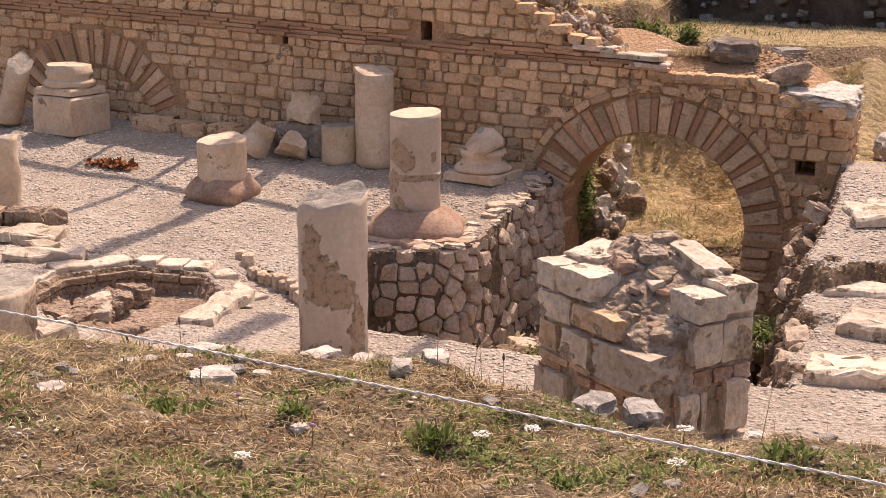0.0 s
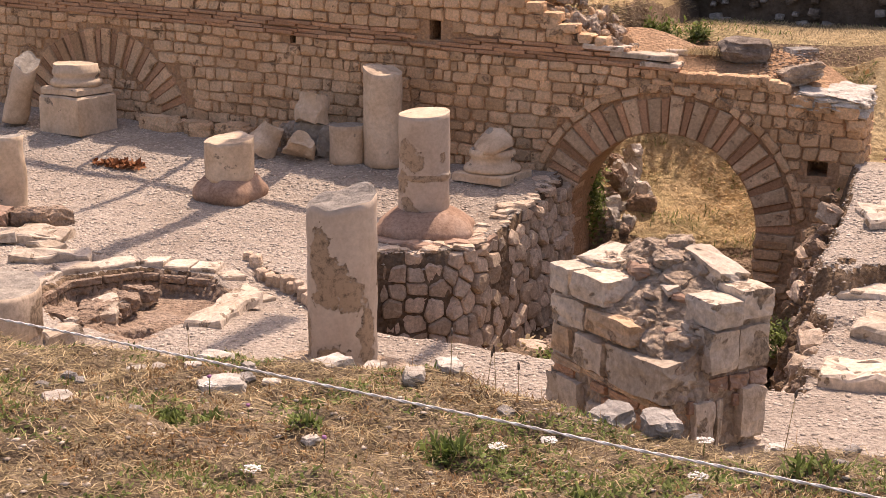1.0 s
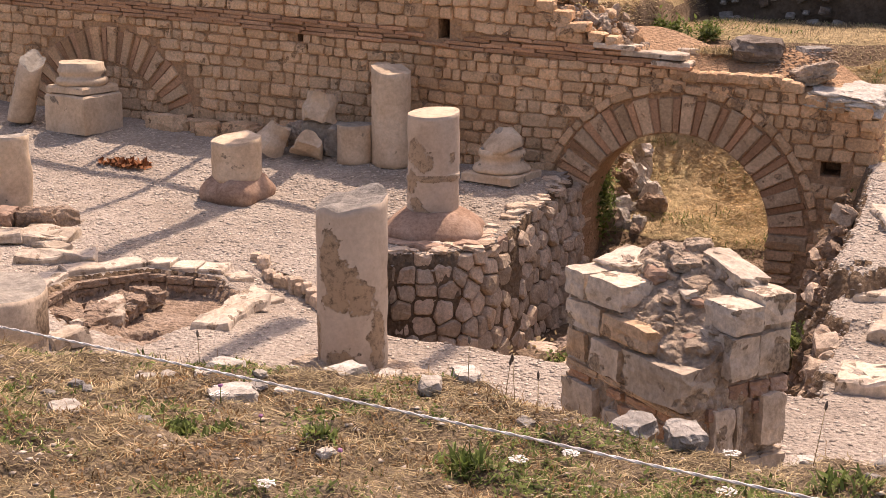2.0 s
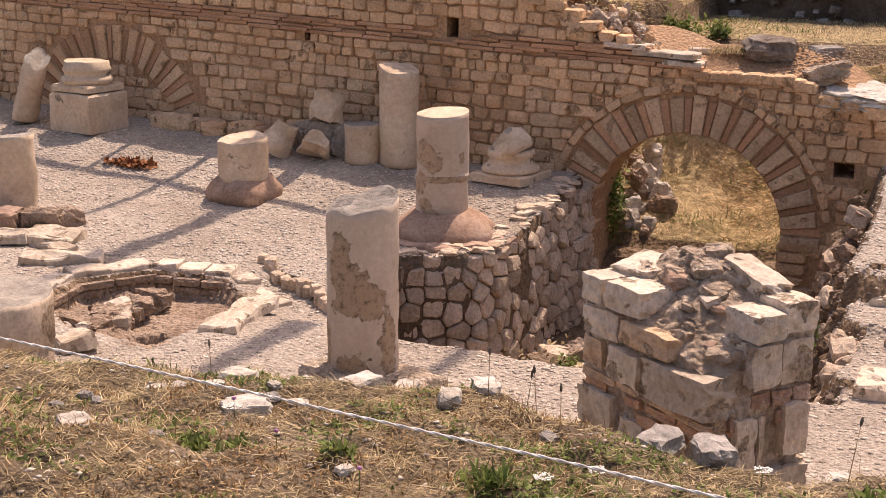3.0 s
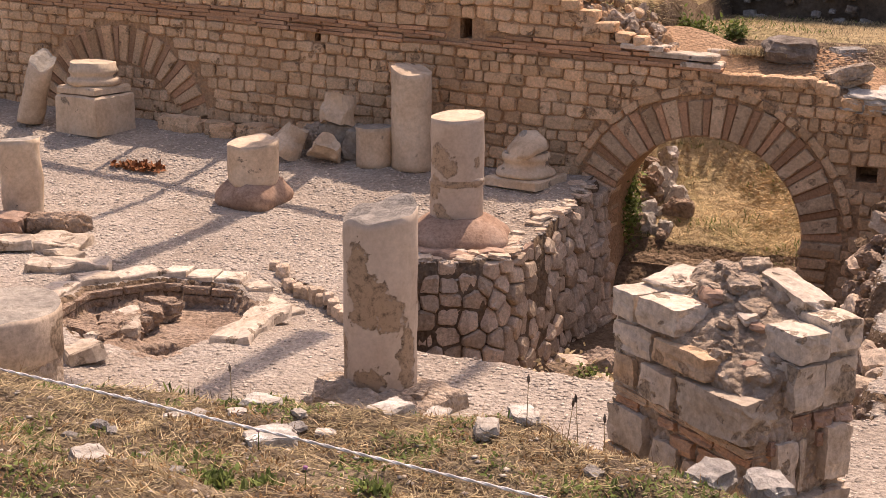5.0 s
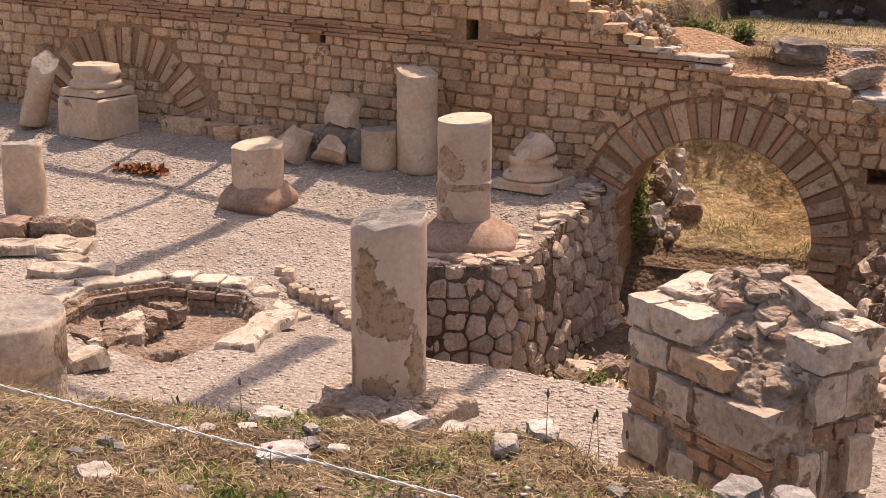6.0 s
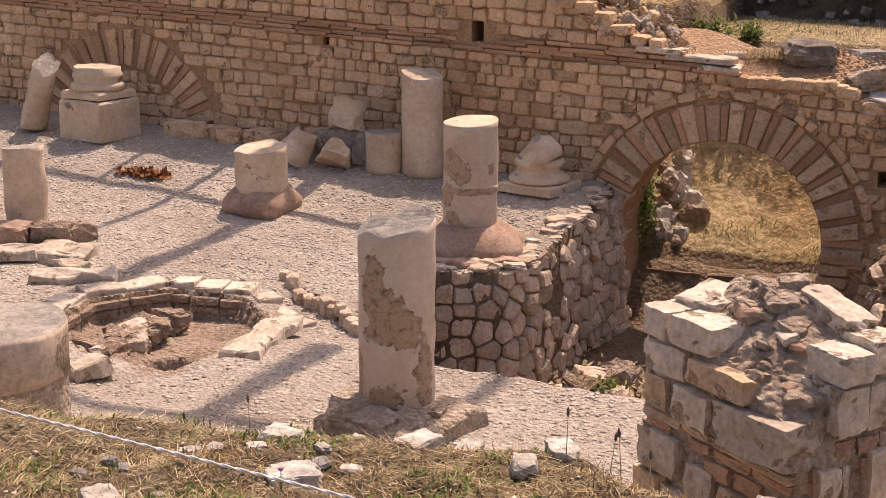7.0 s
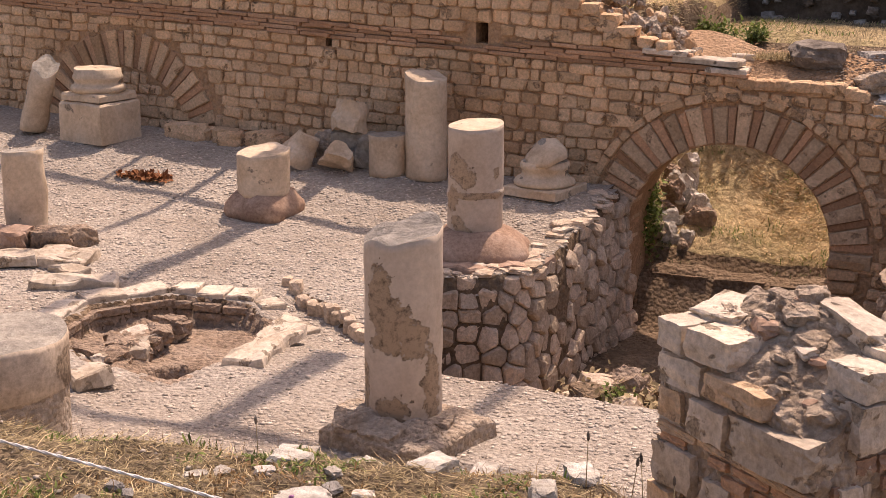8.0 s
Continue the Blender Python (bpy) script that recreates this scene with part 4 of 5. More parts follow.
def packed_cells(length, z0, z1, seed):
    """Close-set uneven cells over a face: seeds in wavering rows, each grown until it meets its neighbours."""
    r = random.Random(seed)
    seeds, z = [], z0
    while z < z1:
        h = r.uniform(0.095, 0.15)
        s = r.uniform(-0.1, 0.05)
        while s < length:
            w = r.choice((r.uniform(0.09, 0.13), r.uniform(0.13, 0.19), r.uniform(0.17, 0.25)))
            seeds.append(Vector((s + w / 2, z + h / 2 + r.uniform(-0.035, 0.035))))
            s += w
        z += h
    cells = []
    for p in seeds:
        poly = [p + Vector(q) for q in ((-0.22, -0.14), (0.22, -0.14), (0.22, 0.14), (-0.22, 0.14))]
        for q in seeds:
            d = q - p
            if 0 < d.length < 0.4 and poly:
                poly = clip_cell(poly, (p + q) / 2, d)
        if len(poly) > 2:
            cells.append((p, poly))
    return cells


def cell_stone(centre, poly, place, r):
    """One rubble stone filling a cell: rounded shoulders and a bulging uneven face."""
    ring0 = []
    for a, b in zip(poly, poly[1:] + poly[:1]):
        k = max(1, int((b - a).length / 0.09))
        ring0 += [a.lerp(b, 0.13 + 0.74 * i / k) for i in range(k + 1)]
    n = len(ring0)
    proud = r.uniform(-0.02, 0.03)
    tilt = Vector((r.uniform(-0.25, 0.25), r.uniform(-0.30, 0.20)))
    verts = []
    for shrink, depth in ((0.004, -0.14), (0.001, -0.03), (0.005, 0.004), (0.020, 0.022)):
        for q in ring0:
            d = centre - q
            e = q + d.normalized() * min(shrink, d.length * 0.7)
            o = depth + proud + tilt.dot(e - centre) * (depth > -0.1) + r.uniform(-0.005, 0.005)
            verts.append(place(e.x, e.y, o))
    verts.append(place(centre.x, centre.y, 0.028 + proud + r.uniform(-0.008, 0.008)))
    faces = [(g * n + i, g * n + (i + 1) % n, (g + 1) * n + (i + 1) % n, (g + 1) * n + i) for g in range(3) for i in range(n)]
    faces += [(3 * n + i, 3 * n + (i + 1) % n, 4 * n) for i in range(n)]
    return verts, faces


def brink_place(s, z, out):
    p, n = brink_line(max(0.0, s))
    q = p + n * (out - 0.05 - 0.06 * z)
    return q.x, q.y, z


rr = random.Random(17)
for c, poly in packed_cells(3.45, -1.0, 0.35, 23):
    p, n = brink_line(max(0.0, c.x))
    top_z = float(floor_z(p.x, p.y)) + 0.005
    poly = [Vector((q.x, min(q.y, top_z + rr.uniform(-0.015, 0.015)))) for q in poly]
    if c.y < top_z - 0.03 and p.y < 11.76:
        part("rubble_stone", mesh_of("rubble_stone", *cell_stone(c, poly, brink_place, rr), M_RUBBLE), rub)
# flat broken stones along the brink
for k in range(24):
    s = 0.55 + 2.6 * k / 24 + rr.uniform(-0.04, 0.04)
    p, n = brink_line(s)
    w = rr.uniform(0.05, 0.12)
    q = p - n * rr.uniform(0.06, 0.24)
    part("brink_stone", stone_mesh("brink_stone", (w * 1.3, w, w * 0.32), M_RUBBLE if k % 3 else M_SLAB, 5, 0.2, 0.22, 700 + k), rub, "", pose(q.x, q.y, float(floor_z(q.x, q.y)) + w * 0.05, rr.uniform(-8, 8), rr.uniform(-8, 8), rr.uniform(0, 180)))

# ---- the pier in front ----
pier = empty_thing("pier", "ruined masonry pier of squared blocks round a crumbling mortar core", "pier", (-1.535, 5.905, -0.02), turn=-37)
TALL = 1.045
PA, PB = 0.41, 0.23
core_v, core_f = lump((2 * PA - 0.028, 2 * PB - 0.028, 1.30), 48, 0.03, 0.01, 3.0)


def pier_cut(x, y):
    """Height of the broken top over the pier's plan: a hump towards the back, fallen away at the near corner."""
    u, v = (x + PA) / (2 * PA), (y + PB) / (2 * PB)
    z = 0.965 * (1 - u) * (1 - v) + 0.76 * u * (1 - v) + 1.0 * u * v + 1.05 * (1 - u) * v
    return TALL * (z + 0.13 * math.exp(-((x + 0.02) ** 2 / 0.09 + (y - 0.08) ** 2 / 0.045)))


cv = []
for x, y, zz in core_v:
    zz = (zz + 0.65) / 1.30 * pier_cut(x, y)
    p = Vector((x, y, zz))
    w = noise.noise_vector(p * 8 + Vector((5, 0, 2))) * 0.020 + noise.noise_vector(p * 19) * 0.013 + noise.noise_vector(p * 42) * 0.009
    cv.append((x + w.x, y + w.y, max(0, zz + w.z)))
part("mortar_core", mesh_of("mortar_core", cv, core_f, M_CORE), pier, "grey crumbling mortar core")
rp = random.Random(9)


def pier_course(origin, along, out, z0, z1, spans, mat, proud=0.0, thick=0.18):
    """One course of a face: spans are (start, end) along it."""
    for a, b in spans:
        p = origin + along * ((a + b) / 2) + out * (proud - thick / 2 + 0.012 + rp.uniform(-0.006, 0.008))
        me = stone_mesh("pier_block", (b - a, thick, (z1 - z0) * TALL), mat, 9, 0.10, 0.075, rp.random() * 90, False, 2.6)
        part("pier_block", me, pier, "", Matrix.Translation((p.x, p.y, (z0 + z1) / 2 * TALL)) @ Matrix.Rotation(math.atan2(along.y, along.x) + rp.gauss(0, 0.02), 4, "Z") @ Matrix.Rotation(rp.gauss(0, 0.02), 4, "Y"))


WEST = (Vector((-PA, -PB)), Vector((1, 0)), Vector((0, -1)))
for z0, z1, spans, mat, proud in (
        (0.905, 1.01, ((0.0, 0.13), (0.15, 0.38)), M_SLAB, 0.012), (0.775, 0.885, ((0.0, 0.23),), M_SLAB, 0.0), (0.80, 0.885, ((0.28, 0.58),), M_VOUS, 0.02),
        (0.645, 0.755, ((0.0, 0.14),), M_VOUS, 0.0), (0.63, 0.76, ((0.18, 0.38),), M_SLAB, 0.004), (0.635, 0.785, ((0.44, 0.80),), M_SLAB, 0.035),
        (0.595, 0.625, ((0.0, 0.22), (0.23, 0.46), (0.47, 0.80)), M_VOUS, -0.004), (0.555, 0.588, ((0.02, 0.16), (0.30, 0.40), (0.42, 0.60), (0.62, 0.80)), M_BRICK, -0.004),
        (0.40, 0.55, ((-0.01, 0.22),), M_SLAB, 0.01), (0.48, 0.54, ((0.37, 0.50), (0.52, 0.66)), M_BRICK, -0.008), (0.34, 0.50, ((0.27, 0.42),), M_SLAB, 0.006),
        (0.36, 0.47, ((0.46, 0.66), (0.67, 0.81)), M_VOUS, 0.0), (0.25, 0.385, ((-0.02, 0.12),), M_VOUS, 0.012), (0.21, 0.36, ((0.13, 0.26),), M_SLAB, 0.0),
        (0.19, 0.33, ((0.29, 0.52), (0.54, 0.81)), M_SLAB, 0.004), (0.03, 0.19, ((-0.02, 0.24), (0.26, 0.48), (0.50, 0.82)), M_SLAB, 0.015)):
    pier_course(*WEST, z0, z1, spans, mat, proud)
SOUTH = (Vector((PA, -PB)), Vector((0, 1)), Vector((1, 0)))
for z0, z1, spans, mat, proud in (
        (0.93, 1.04, ((0.32, 0.47),), M_SLAB, 0.01), (0.91, 1.01, ((0.17, 0.31),), M_SLAB, 0.004), (0.74, 0.90, ((0.15, 0.30), (0.305, 0.46)), M_SLAB, 0.004),
        (0.655, 0.715, ((0.18, 0.27), (0.28, 0.37), (0.38, 0.47)), M_RED, -0.008), (0.59, 0.64, ((0.08, 0.18), (0.30, 0.38)), M_RED, -0.012),
        (0.44, 0.63, ((0.10, 0.20), (0.22, 0.25)), M_SLAB, 0.0), (0.46, 0.66, ((0.33, 0.45),), M_SLAB, 0.012), (0.24, 0.42, ((0.02, 0.20), (0.22, 0.46)), M_SLAB, 0.02),
        (0.02, 0.22, ((0.0, 0.22), (0.24, 0.48)), M_SLAB, 0.03)):
    pier_course(*SOUTH, z0, z1, spans, mat, proud)
for org, along, out, length in ((Vector((PA, PB)), Vector((-1, 0)), Vector((0, 1)), 0.82), (Vector((-PA, PB)), Vector((0, -1)), Vector((-1, 0)), 0.46)):
    for k in range(7):
        n = 4 if length > 0.6 else 2
        pier_course(org, along, out, 0.02 + 0.14 * k, 0.145 + 0.14 * k, [(length * i / n + 0.008, length * (i + 1) / n - 0.008) for i in range(n)], M_SLAB, 0.0, 0.14)
# lumps of stone and tile bedded in the broken slope of the core
for k in range(64):
    x, y = rp.uniform(-0.30, 0.36), rp.uniform(-0.17, 0.17)
    w = rp.uniform(0.025, 0.085)
    me = stone_mesh("core_lump", (w * 1.3, w, w * rp.uniform(0.4, 0.75)), M_RED if k % 11 == 5 else M_CORE, 4, 0.4, 0.24, 300 + k * 1.7)
    part("core_lump", me, pier, "", pose(x, y, pier_cut(x, y) + rp.uniform(-0.02, 0.0), rp.uniform(5, 22), rp.uniform(-5, 20), rp.uniform(0, 180)))
for k, (x, y, w, l, h, rx, ry, rz, mat) in enumerate(((0.15, 0.17, 0.28, 0.13, 0.085, 0, 12, -6, M_SLAB), (0.34, 0.12, 0.13, 0.10, 0.05, 0, 5, 10, M_CORE),
                                                  (-0.31, 0.0, 0.20, 0.22, 0.05, 8, 0, 12, M_SLAB), (0.10, -0.02, 0.12, 0.06, 0.03, 20, 5, -20, M_SLAB))):
    part("top_stone", stone_mesh("top_stone", (w, l, h), mat, 9, 0.15, 0.10, 140 + k, False, 3.0), pier, "", pose(x, y, pier_cut(x, y) - 0.012, rx, ry, rz))

# ---- on top of the wall ----
def put_stone(name, size, at, mat, label, category="stone", group="", rot=(0, 0, 0), n=6, square_=0.35, rough=0.13, seed=0.0, rscale=2.2):
    ob = new(name, stone_mesh(name, size, mat, n, square_, rough, seed, False, rscale))
    ob.matrix_basis = pose(*at, *rot)
    return tagged(ob, label, category, group)


put_stone("boulder", (0.38, 0.30, 0.18), (-2.42, 12.22, 1.375), M_ROCK, "dark flat-topped boulder lying on the wall above the arch", "boulder", rot=(4, 3, 14), n=10, square_=0.35, rough=0.17, seed=301)
put_stone("boulder", (0.26, 0.22, 0.10), (-2.02, 12.60, 1.33), M_GREY, "pale grey boulder half sunk in the grass", "boulder", rot=(0, 0, 30), n=8, seed=302)
put_stone("boulder", (0.34, 0.17, 0.14), (-1.92, 11.97, 1.22), M_CORE, "long rough stone tilted on the wall's broken end", "boulder", rot=(0, -18, 12), n=10, square_=0.3, rough=0.2, seed=303)
put_stone("boulder", (0.55, 0.45, 0.2), (-1.0, 13.2, 0.50), M_GREY, "grey boulder in the grass beyond the wall's end", "boulder", rot=(0, 0, 12), n=8, seed=304)
put_stone("mortar_crust", (0.56, 0.58, 0.15), (-1.64, 12.03, 1.045), M_PALE, "grey crust of mortar capping the wall's end", "mortar", rot=(6, 5, 0), n=20, square_=0.22, rough=0.13, seed=305, rscale=5.0)
for k, (x, z, w) in enumerate(((-1.50, 0.955, 0.17), (-1.70, 0.99, 0.14), (-1.86, 1.03, 0.16), (-1.44, 0.86, 0.13))):
    put_stone("end_stone", (w, 0.16, 0.09), (x, 11.80, z), M_STONE, "pale block remaining at the broken end of the wall", "stone", "blocks at the wall's end", (0, 3, 4 * k), 6, 0.2, 0.14, 330 + k)
for k, (x, y, z, a, b, h, rz) in enumerate(((-3.20, 11.86, 1.33, 0.26, 0.12, 0.045, -3), (-3.05, 11.88, 1.265, 0.16, 0.14, 0.04, 4), (-3.52, 11.86, 1.385, 0.18, 0.12, 0.04, -5), (-3.02, 12.22, 1.33, 0.09, 0.08, 0.06, 25))):
    ob = new("cap_slab", slab_mesh("cap_slab", square(0, 0, a, b, 0), -h / 2, h / 2, M_SLAB, 0.01, 0.012, 40.0 + k))
    ob.matrix_basis = pose(x, y, z, 0, 2.5, rz)
    tagged(ob, "flat stone slab capping the stepped break of the wall", "slab", "cap slabs")
rt = random.Random(31)
HEAP_ME = [mesh_of("rubble_stone", v, f, M_CORE if k % 3 else M_STONE) for k, (v, f) in enumerate(LUMPS)]
heap = empty_thing("rubble_heap", "loose rubble on the sloping break of the wall", "rubble", (-3.7, 12.05, 1.3))
for k in range(230):
    x = rt.uniform(-4.35, -2.95)
    y = rt.uniform(11.86, 12.45)
    w = rt.choice((rt.uniform(0.03, 0.06), rt.uniform(0.05, 0.10)))
    z = wall_top(x) + 0.01 + (0.20 * rt.random() * smooth01(-3.2, -3.7, x) * smooth01(11.84, 12.1, y))
    part("rubble_stone", HEAP_ME[rt.randrange(16)], heap, "", Matrix.Translation((x + 3.7, y - 12.05, z - 1.3)) @ Euler((rt.random() * 6, rt.random() * 6, rt.random() * 6)).to_matrix().to_4x4() @ Matrix.Diagonal((w * 1.3, w, w * 0.8, 1)))
# squared blocks left along the stepped break
for k, (x, z, w) in enumerate(((-4.32, 1.74, 0.17), (-4.16, 1.70, 0.15), (-4.02, 1.62, 0.19), (-3.86, 1.53, 0.20), (-4.14, 1.60, 0.14), (-3.70, 1.45, 0.15), (-3.96, 1.48, 0.16), (-3.55, 1.43, 0.12))):
    part("cap_stone", BLOCK_ME[k], wall, "", Matrix.Translation((x, WALL_Y + 0.05 + 0.02 * (k % 3), z)) @ Matrix.Rotation(rt.gauss(0, 0.06), 4, "Y") @ Matrix.Diagonal((w, 0.16, 0.095, 1)))
# uneven cap stones along the front of the top
for k in range(20):
    x = -3.0 + 1.05 * k / 20 + rt.uniform(-0.02, 0.02)
    w = rt.uniform(0.07, 0.15)
    part("cap_stone", BLOCK_ME[rt.randrange(14)], wall, "", Matrix.Translation((x, WALL_Y + 0.05, wall_top(x) + 0.0)) @ Matrix.Rotation(rt.gauss(0, 0.05), 4, "Y") @ Matrix.Diagonal((w, 0.12, 0.085, 1)))

# ---- far terrace wall, its shade put into dark colours ----
far = empty_thing("wall_far", "dark shaded terrace wall of rough stones beyond the meadow", "wall", kind="structure")
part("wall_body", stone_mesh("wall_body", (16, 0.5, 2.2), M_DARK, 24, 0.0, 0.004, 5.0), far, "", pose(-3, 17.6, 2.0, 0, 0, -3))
# most stones get dark materials too, for the shade on this face
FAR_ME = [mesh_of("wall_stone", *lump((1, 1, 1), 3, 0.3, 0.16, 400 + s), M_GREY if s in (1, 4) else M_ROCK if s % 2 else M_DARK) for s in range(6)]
for k in range(240):
    x = rt.uniform(-6.0, 1.2)
    w = rt.uniform(0.06, 0.15)
    zz = 1.18 + 1.0 * rt.random()
    part("wall_stone", FAR_ME[k % 6], far, "", Matrix.Translation((x, 17.6 - 0.05 * (x + 3) - 0.27, zz)) @ Matrix.Rotation(rt.gauss(0, 0.15), 4, "Y") @ Matrix.Diagonal((w, 0.2, w * 0.72, 1)))

# ---- loose stones in the trench and under the arch ----
tr = random.Random(71)
for k in range(46):
    x, y = tr.uniform(-2.9, -1.35), tr.uniform(7.95, 11.3)
    if tr.random() < 0.4:
        x, y = tr.uniform(-3.5, -2.4), tr.uniform(8.0, 9.6)
    w = tr.uniform(0.08, 0.24)
    put_stone("trench_stone", (w * 1.3, w, w * 0.8), (x, y, on_floor(x, y) + w * 0.2), M_RUBBLE if k % 3 else M_EARTH, "earth-covered stone lying in the trench", "stone", "trench stones", (tr.uniform(-20, 20), tr.uniform(-20, 20), tr.uniform(0, 180)), 5, 0.4, 0.15, 500 + k)
for k in range(26):
    f = tr.random()
    x, y = -3.78 + 0.16 * tr.random() + 0.22 * (k % 4 == 0), 12.55 + 0.95 * f
    w = tr.uniform(0.07, 0.19)
    put_stone("grass_rock", (w * 1.1, w * 0.8, w * 0.8), (x, y, on_floor(x, y) + w * 0.2 + 0.30 * tr.random() * (x < -3.68)), M_PALE if k % 3 else M_PIT, "pale rock in the dry grass seen through the arch", "stone", "rocks behind the arch", (31 * k, 17 * k, 53 * k), 6, 0.35, 0.24, 560 + k)
# sill stones coloured dark as earth, to match the shadow under the arch
for k, (x, w) in enumerate(((-3.45, 0.5), (-2.95, 0.44), (-2.5, 0.4))):
    put_stone("sill_stone", (w, 0.3, 0.26), (x, 12.40, -0.66), M_EARTH, "squared stone forming a rough sill under the arch", "stone", "sill stones", (0, 0, 3 * k), 6, 0.12, 0.06, 580 + k)

for k in range(80):
    x, y, w = tr.gauss(-3.0, 0.28), tr.gauss(9.15, 0.38), tr.uniform(0.05, 0.19)
    if y > 7.9 and x > -3.6:
        put_stone("debris_stone", (w * 1.3, w, w * 0.8), (x, y, on_floor(x, y) + w * 0.2), M_PIT if k % 3 else M_RUBBLE, "fallen stone in a heap of earth in the trench", "stone", "debris in the trench", (tr.uniform(-30, 30), tr.uniform(-30, 30), tr.uniform(0, 180)), 5, 0.3, 0.2, 1100 + k)

# flat slabs and edge stones on the eastern terrace
for k, (x, y, a, b, h, rz) in enumerate(((-0.78, 8.02, 0.34, 0.17, 0.09, 4), (-0.62, 8.75, 0.40, 0.22, 0.06, -6), (-0.15, 8.2, 0.25, 0.3, 0.08, 10), (-0.9, 9.35, 0.3, 0.12, 0.08, 8), (-1.02, 10.6, 0.22, 0.3, 0.06, 20))):
    ob = new("terrace_slab", slab_mesh("terrace_slab", square(0, 0, a, b, 0), -h, h * 0.25, M_SLAB, 0.02, 0.035, 60.0 + k))
    ob.matrix_basis = pose(x, y, on_floor(x, y) + 0.02, 1, -2, rz)
    tagged(ob, "worn pale slab on the terrace beside the trench", "slab", "terrace slabs")
for k in range(70):
    y = 7.85 + 3.2 * tr.random()
    f = tr.random()
    x = -1.28 - 0.10 * (y - 9) - 0.16 * f + tr.uniform(-0.03, 0.03)
    w = tr.uniform(0.05, 0.15)
    put_stone("edge_stone", (w, w * 1.2, w * 0.9), (x, y, on_floor(-0.95 - 0.1 * (y - 9), y) - 0.03 - 0.55 * f), (M_PIT, M_RUBBLE, M_EARTH)[k % 3], "broken stone bedded in the earth of the terrace edge", "stone", "terrace edge stones", (tr.uniform(-40, 40), tr.uniform(-40, 40), tr.uniform(0, 180)), 5, 0.35, 0.2, 900 + k)
# a low ridge of rubble in front of that edge
for k in range(60):
    f = tr.random()
    x, y = -1.68 - 0.12 * f + tr.gauss(0, 0.06), 8.0 + 2.5 * f
    w = tr.uniform(0.06, 0.17)
    put_stone("ridge_stone", (w * 1.2, w, w * 0.9), (x, y, on_floor(x, y) + 0.02 + 0.28 * tr.random() * (1 - abs(2 * f - 1) * 0.5)), M_PIT if k % 3 else M_RUBBLE, "earthy lump in a low ridge of rubble beside the trench", "stone", "ridge stones", (tr.uniform(-40, 40), tr.uniform(-40, 40), tr.uniform(0, 180)), 5, 0.4, 0.2, 1000 + k)

# ---- rope ----
def build_rope():
    """Two strands twisted about each other."""
    verts, faces = [], []
    n, m = 900, 6
    for strand in range(2):
        o = len(verts)
        for i in range(n):
            x = -4.3 + 5.8 * i / (n - 1)
            c = Vector((x, 2.864 - 0.098 * x, 1.548 + 0.02 * x - 0.015 * (x + 2.45) - 0.010 * math.cos(x * 1.1) + 0.003 * noise.noise(Vector((x * 3, 0, 0)))))
            a = i * 0.55 + strand * math.pi
            c += Vector((0.0, math.cos(a), math.sin(a))) * 0.0014
            for j in range(m):
                b = 2 * math.pi * j / m
                verts.append((c.x, c.y + 0.0019 * math.cos(b), c.z + 0.0019 * math.sin(b)))
        for i in range(n - 1):
            for j in range(m):
                k = (j + 1) % m
                faces.append((o + i * m + j, o + i * m + k, o + (i + 1) * m + k, o + (i + 1) * m + j))
    tagged(new("rope", mesh_of("rope", verts, faces, M_ROPE, True)), "thin white twisted rope stretched over the grass bank", "rope")


build_rope()

# seed heads standing at the bank's edge
for k, (x, y, h) in enumerate(((-1.72, 4.16, 0.13), (-1.62, 4.20, 0.11), (-1.58, 4.18, 0.14), (-1.50, 4.15, 0.10), (-0.72, 4.05, 0.16), (-2.6, 4.1, 0.10))):
    ob = empty_thing("plantain", "dry plantain stalk with a dark seed head", "plant", (x, y, on_floor(x, y) - 0.005), "seed heads")
    part("stalk", turned("stalk", [(0.0014, 0.0), (0.0011, h)], M_STRAW, M_STRAW, 5, lean=(0.12 * math.sin(k * 2.0), 0.05)), ob)
    part("seed_head", turned("seed_head", [(0.001, 0.0), (0.004, 0.006), (0.0042, 0.016), (0.0015, 0.026)], M_ROCK, M_ROCK, 8), ob, "dark brown seed head", pose(0.12 * math.sin(k * 2.0) * h, 0.05 * h, h - 0.002, 0, 7 * math.sin(k * 2.0), 0))

# ---- stones on the bank ----
bs_rows = [(-2.49, 4.08, 0.12), (-2.32, 3.84, 0.15), (-2.15, 4.22, 0.14), (-1.79, 4.05, 0.10), (-2.64, 3.51, 0.14), (-3.11, 4.2, 0.09), (-2.66, 3.9, 0.07),
           (-1.225, 4.17, 0.155), (-1.075, 4.15, 0.16), (-2.34, 4.03, 0.05), (-2.23, 3.98, 0.06), (-2.5, 3.97, 0.06), (-3.45, 4.22, 0.13), (-3.3, 4.2, 0.12), (-2.98, 4.14, 0.07),
           (-2.56, 4.24, 0.13), (-2.38, 4.24, 0.15), (-2.02, 4.25, 0.10), (-1.75, 4.22, 0.12), (-1.5, 4.24, 0.10), (-2.88, 4.2, 0.09), (-1.8, 3.44, 0.05), (-0.75, 4.15, 0.10)]
for k, (x, y, w) in enumerate(bs_rows):
    dark = k in (7, 8)
    put_stone("bank_stone", (w * (0.85 if dark else 0.85), w * 0.6, w * (0.42 if dark else 0.38)), (x, y, on_floor(x, y) + w * (0.35 if dark else 0.05)), M_GREY if dark else M_PALE,
              "blue-grey weathered rock on the edge of the bank" if dark else "pale limestone lump half hidden in dry grass", "stone", "stones on the bank", (0, 0, 37 * k), 7, 0.3, 0.17, 600 + k, 2.6)


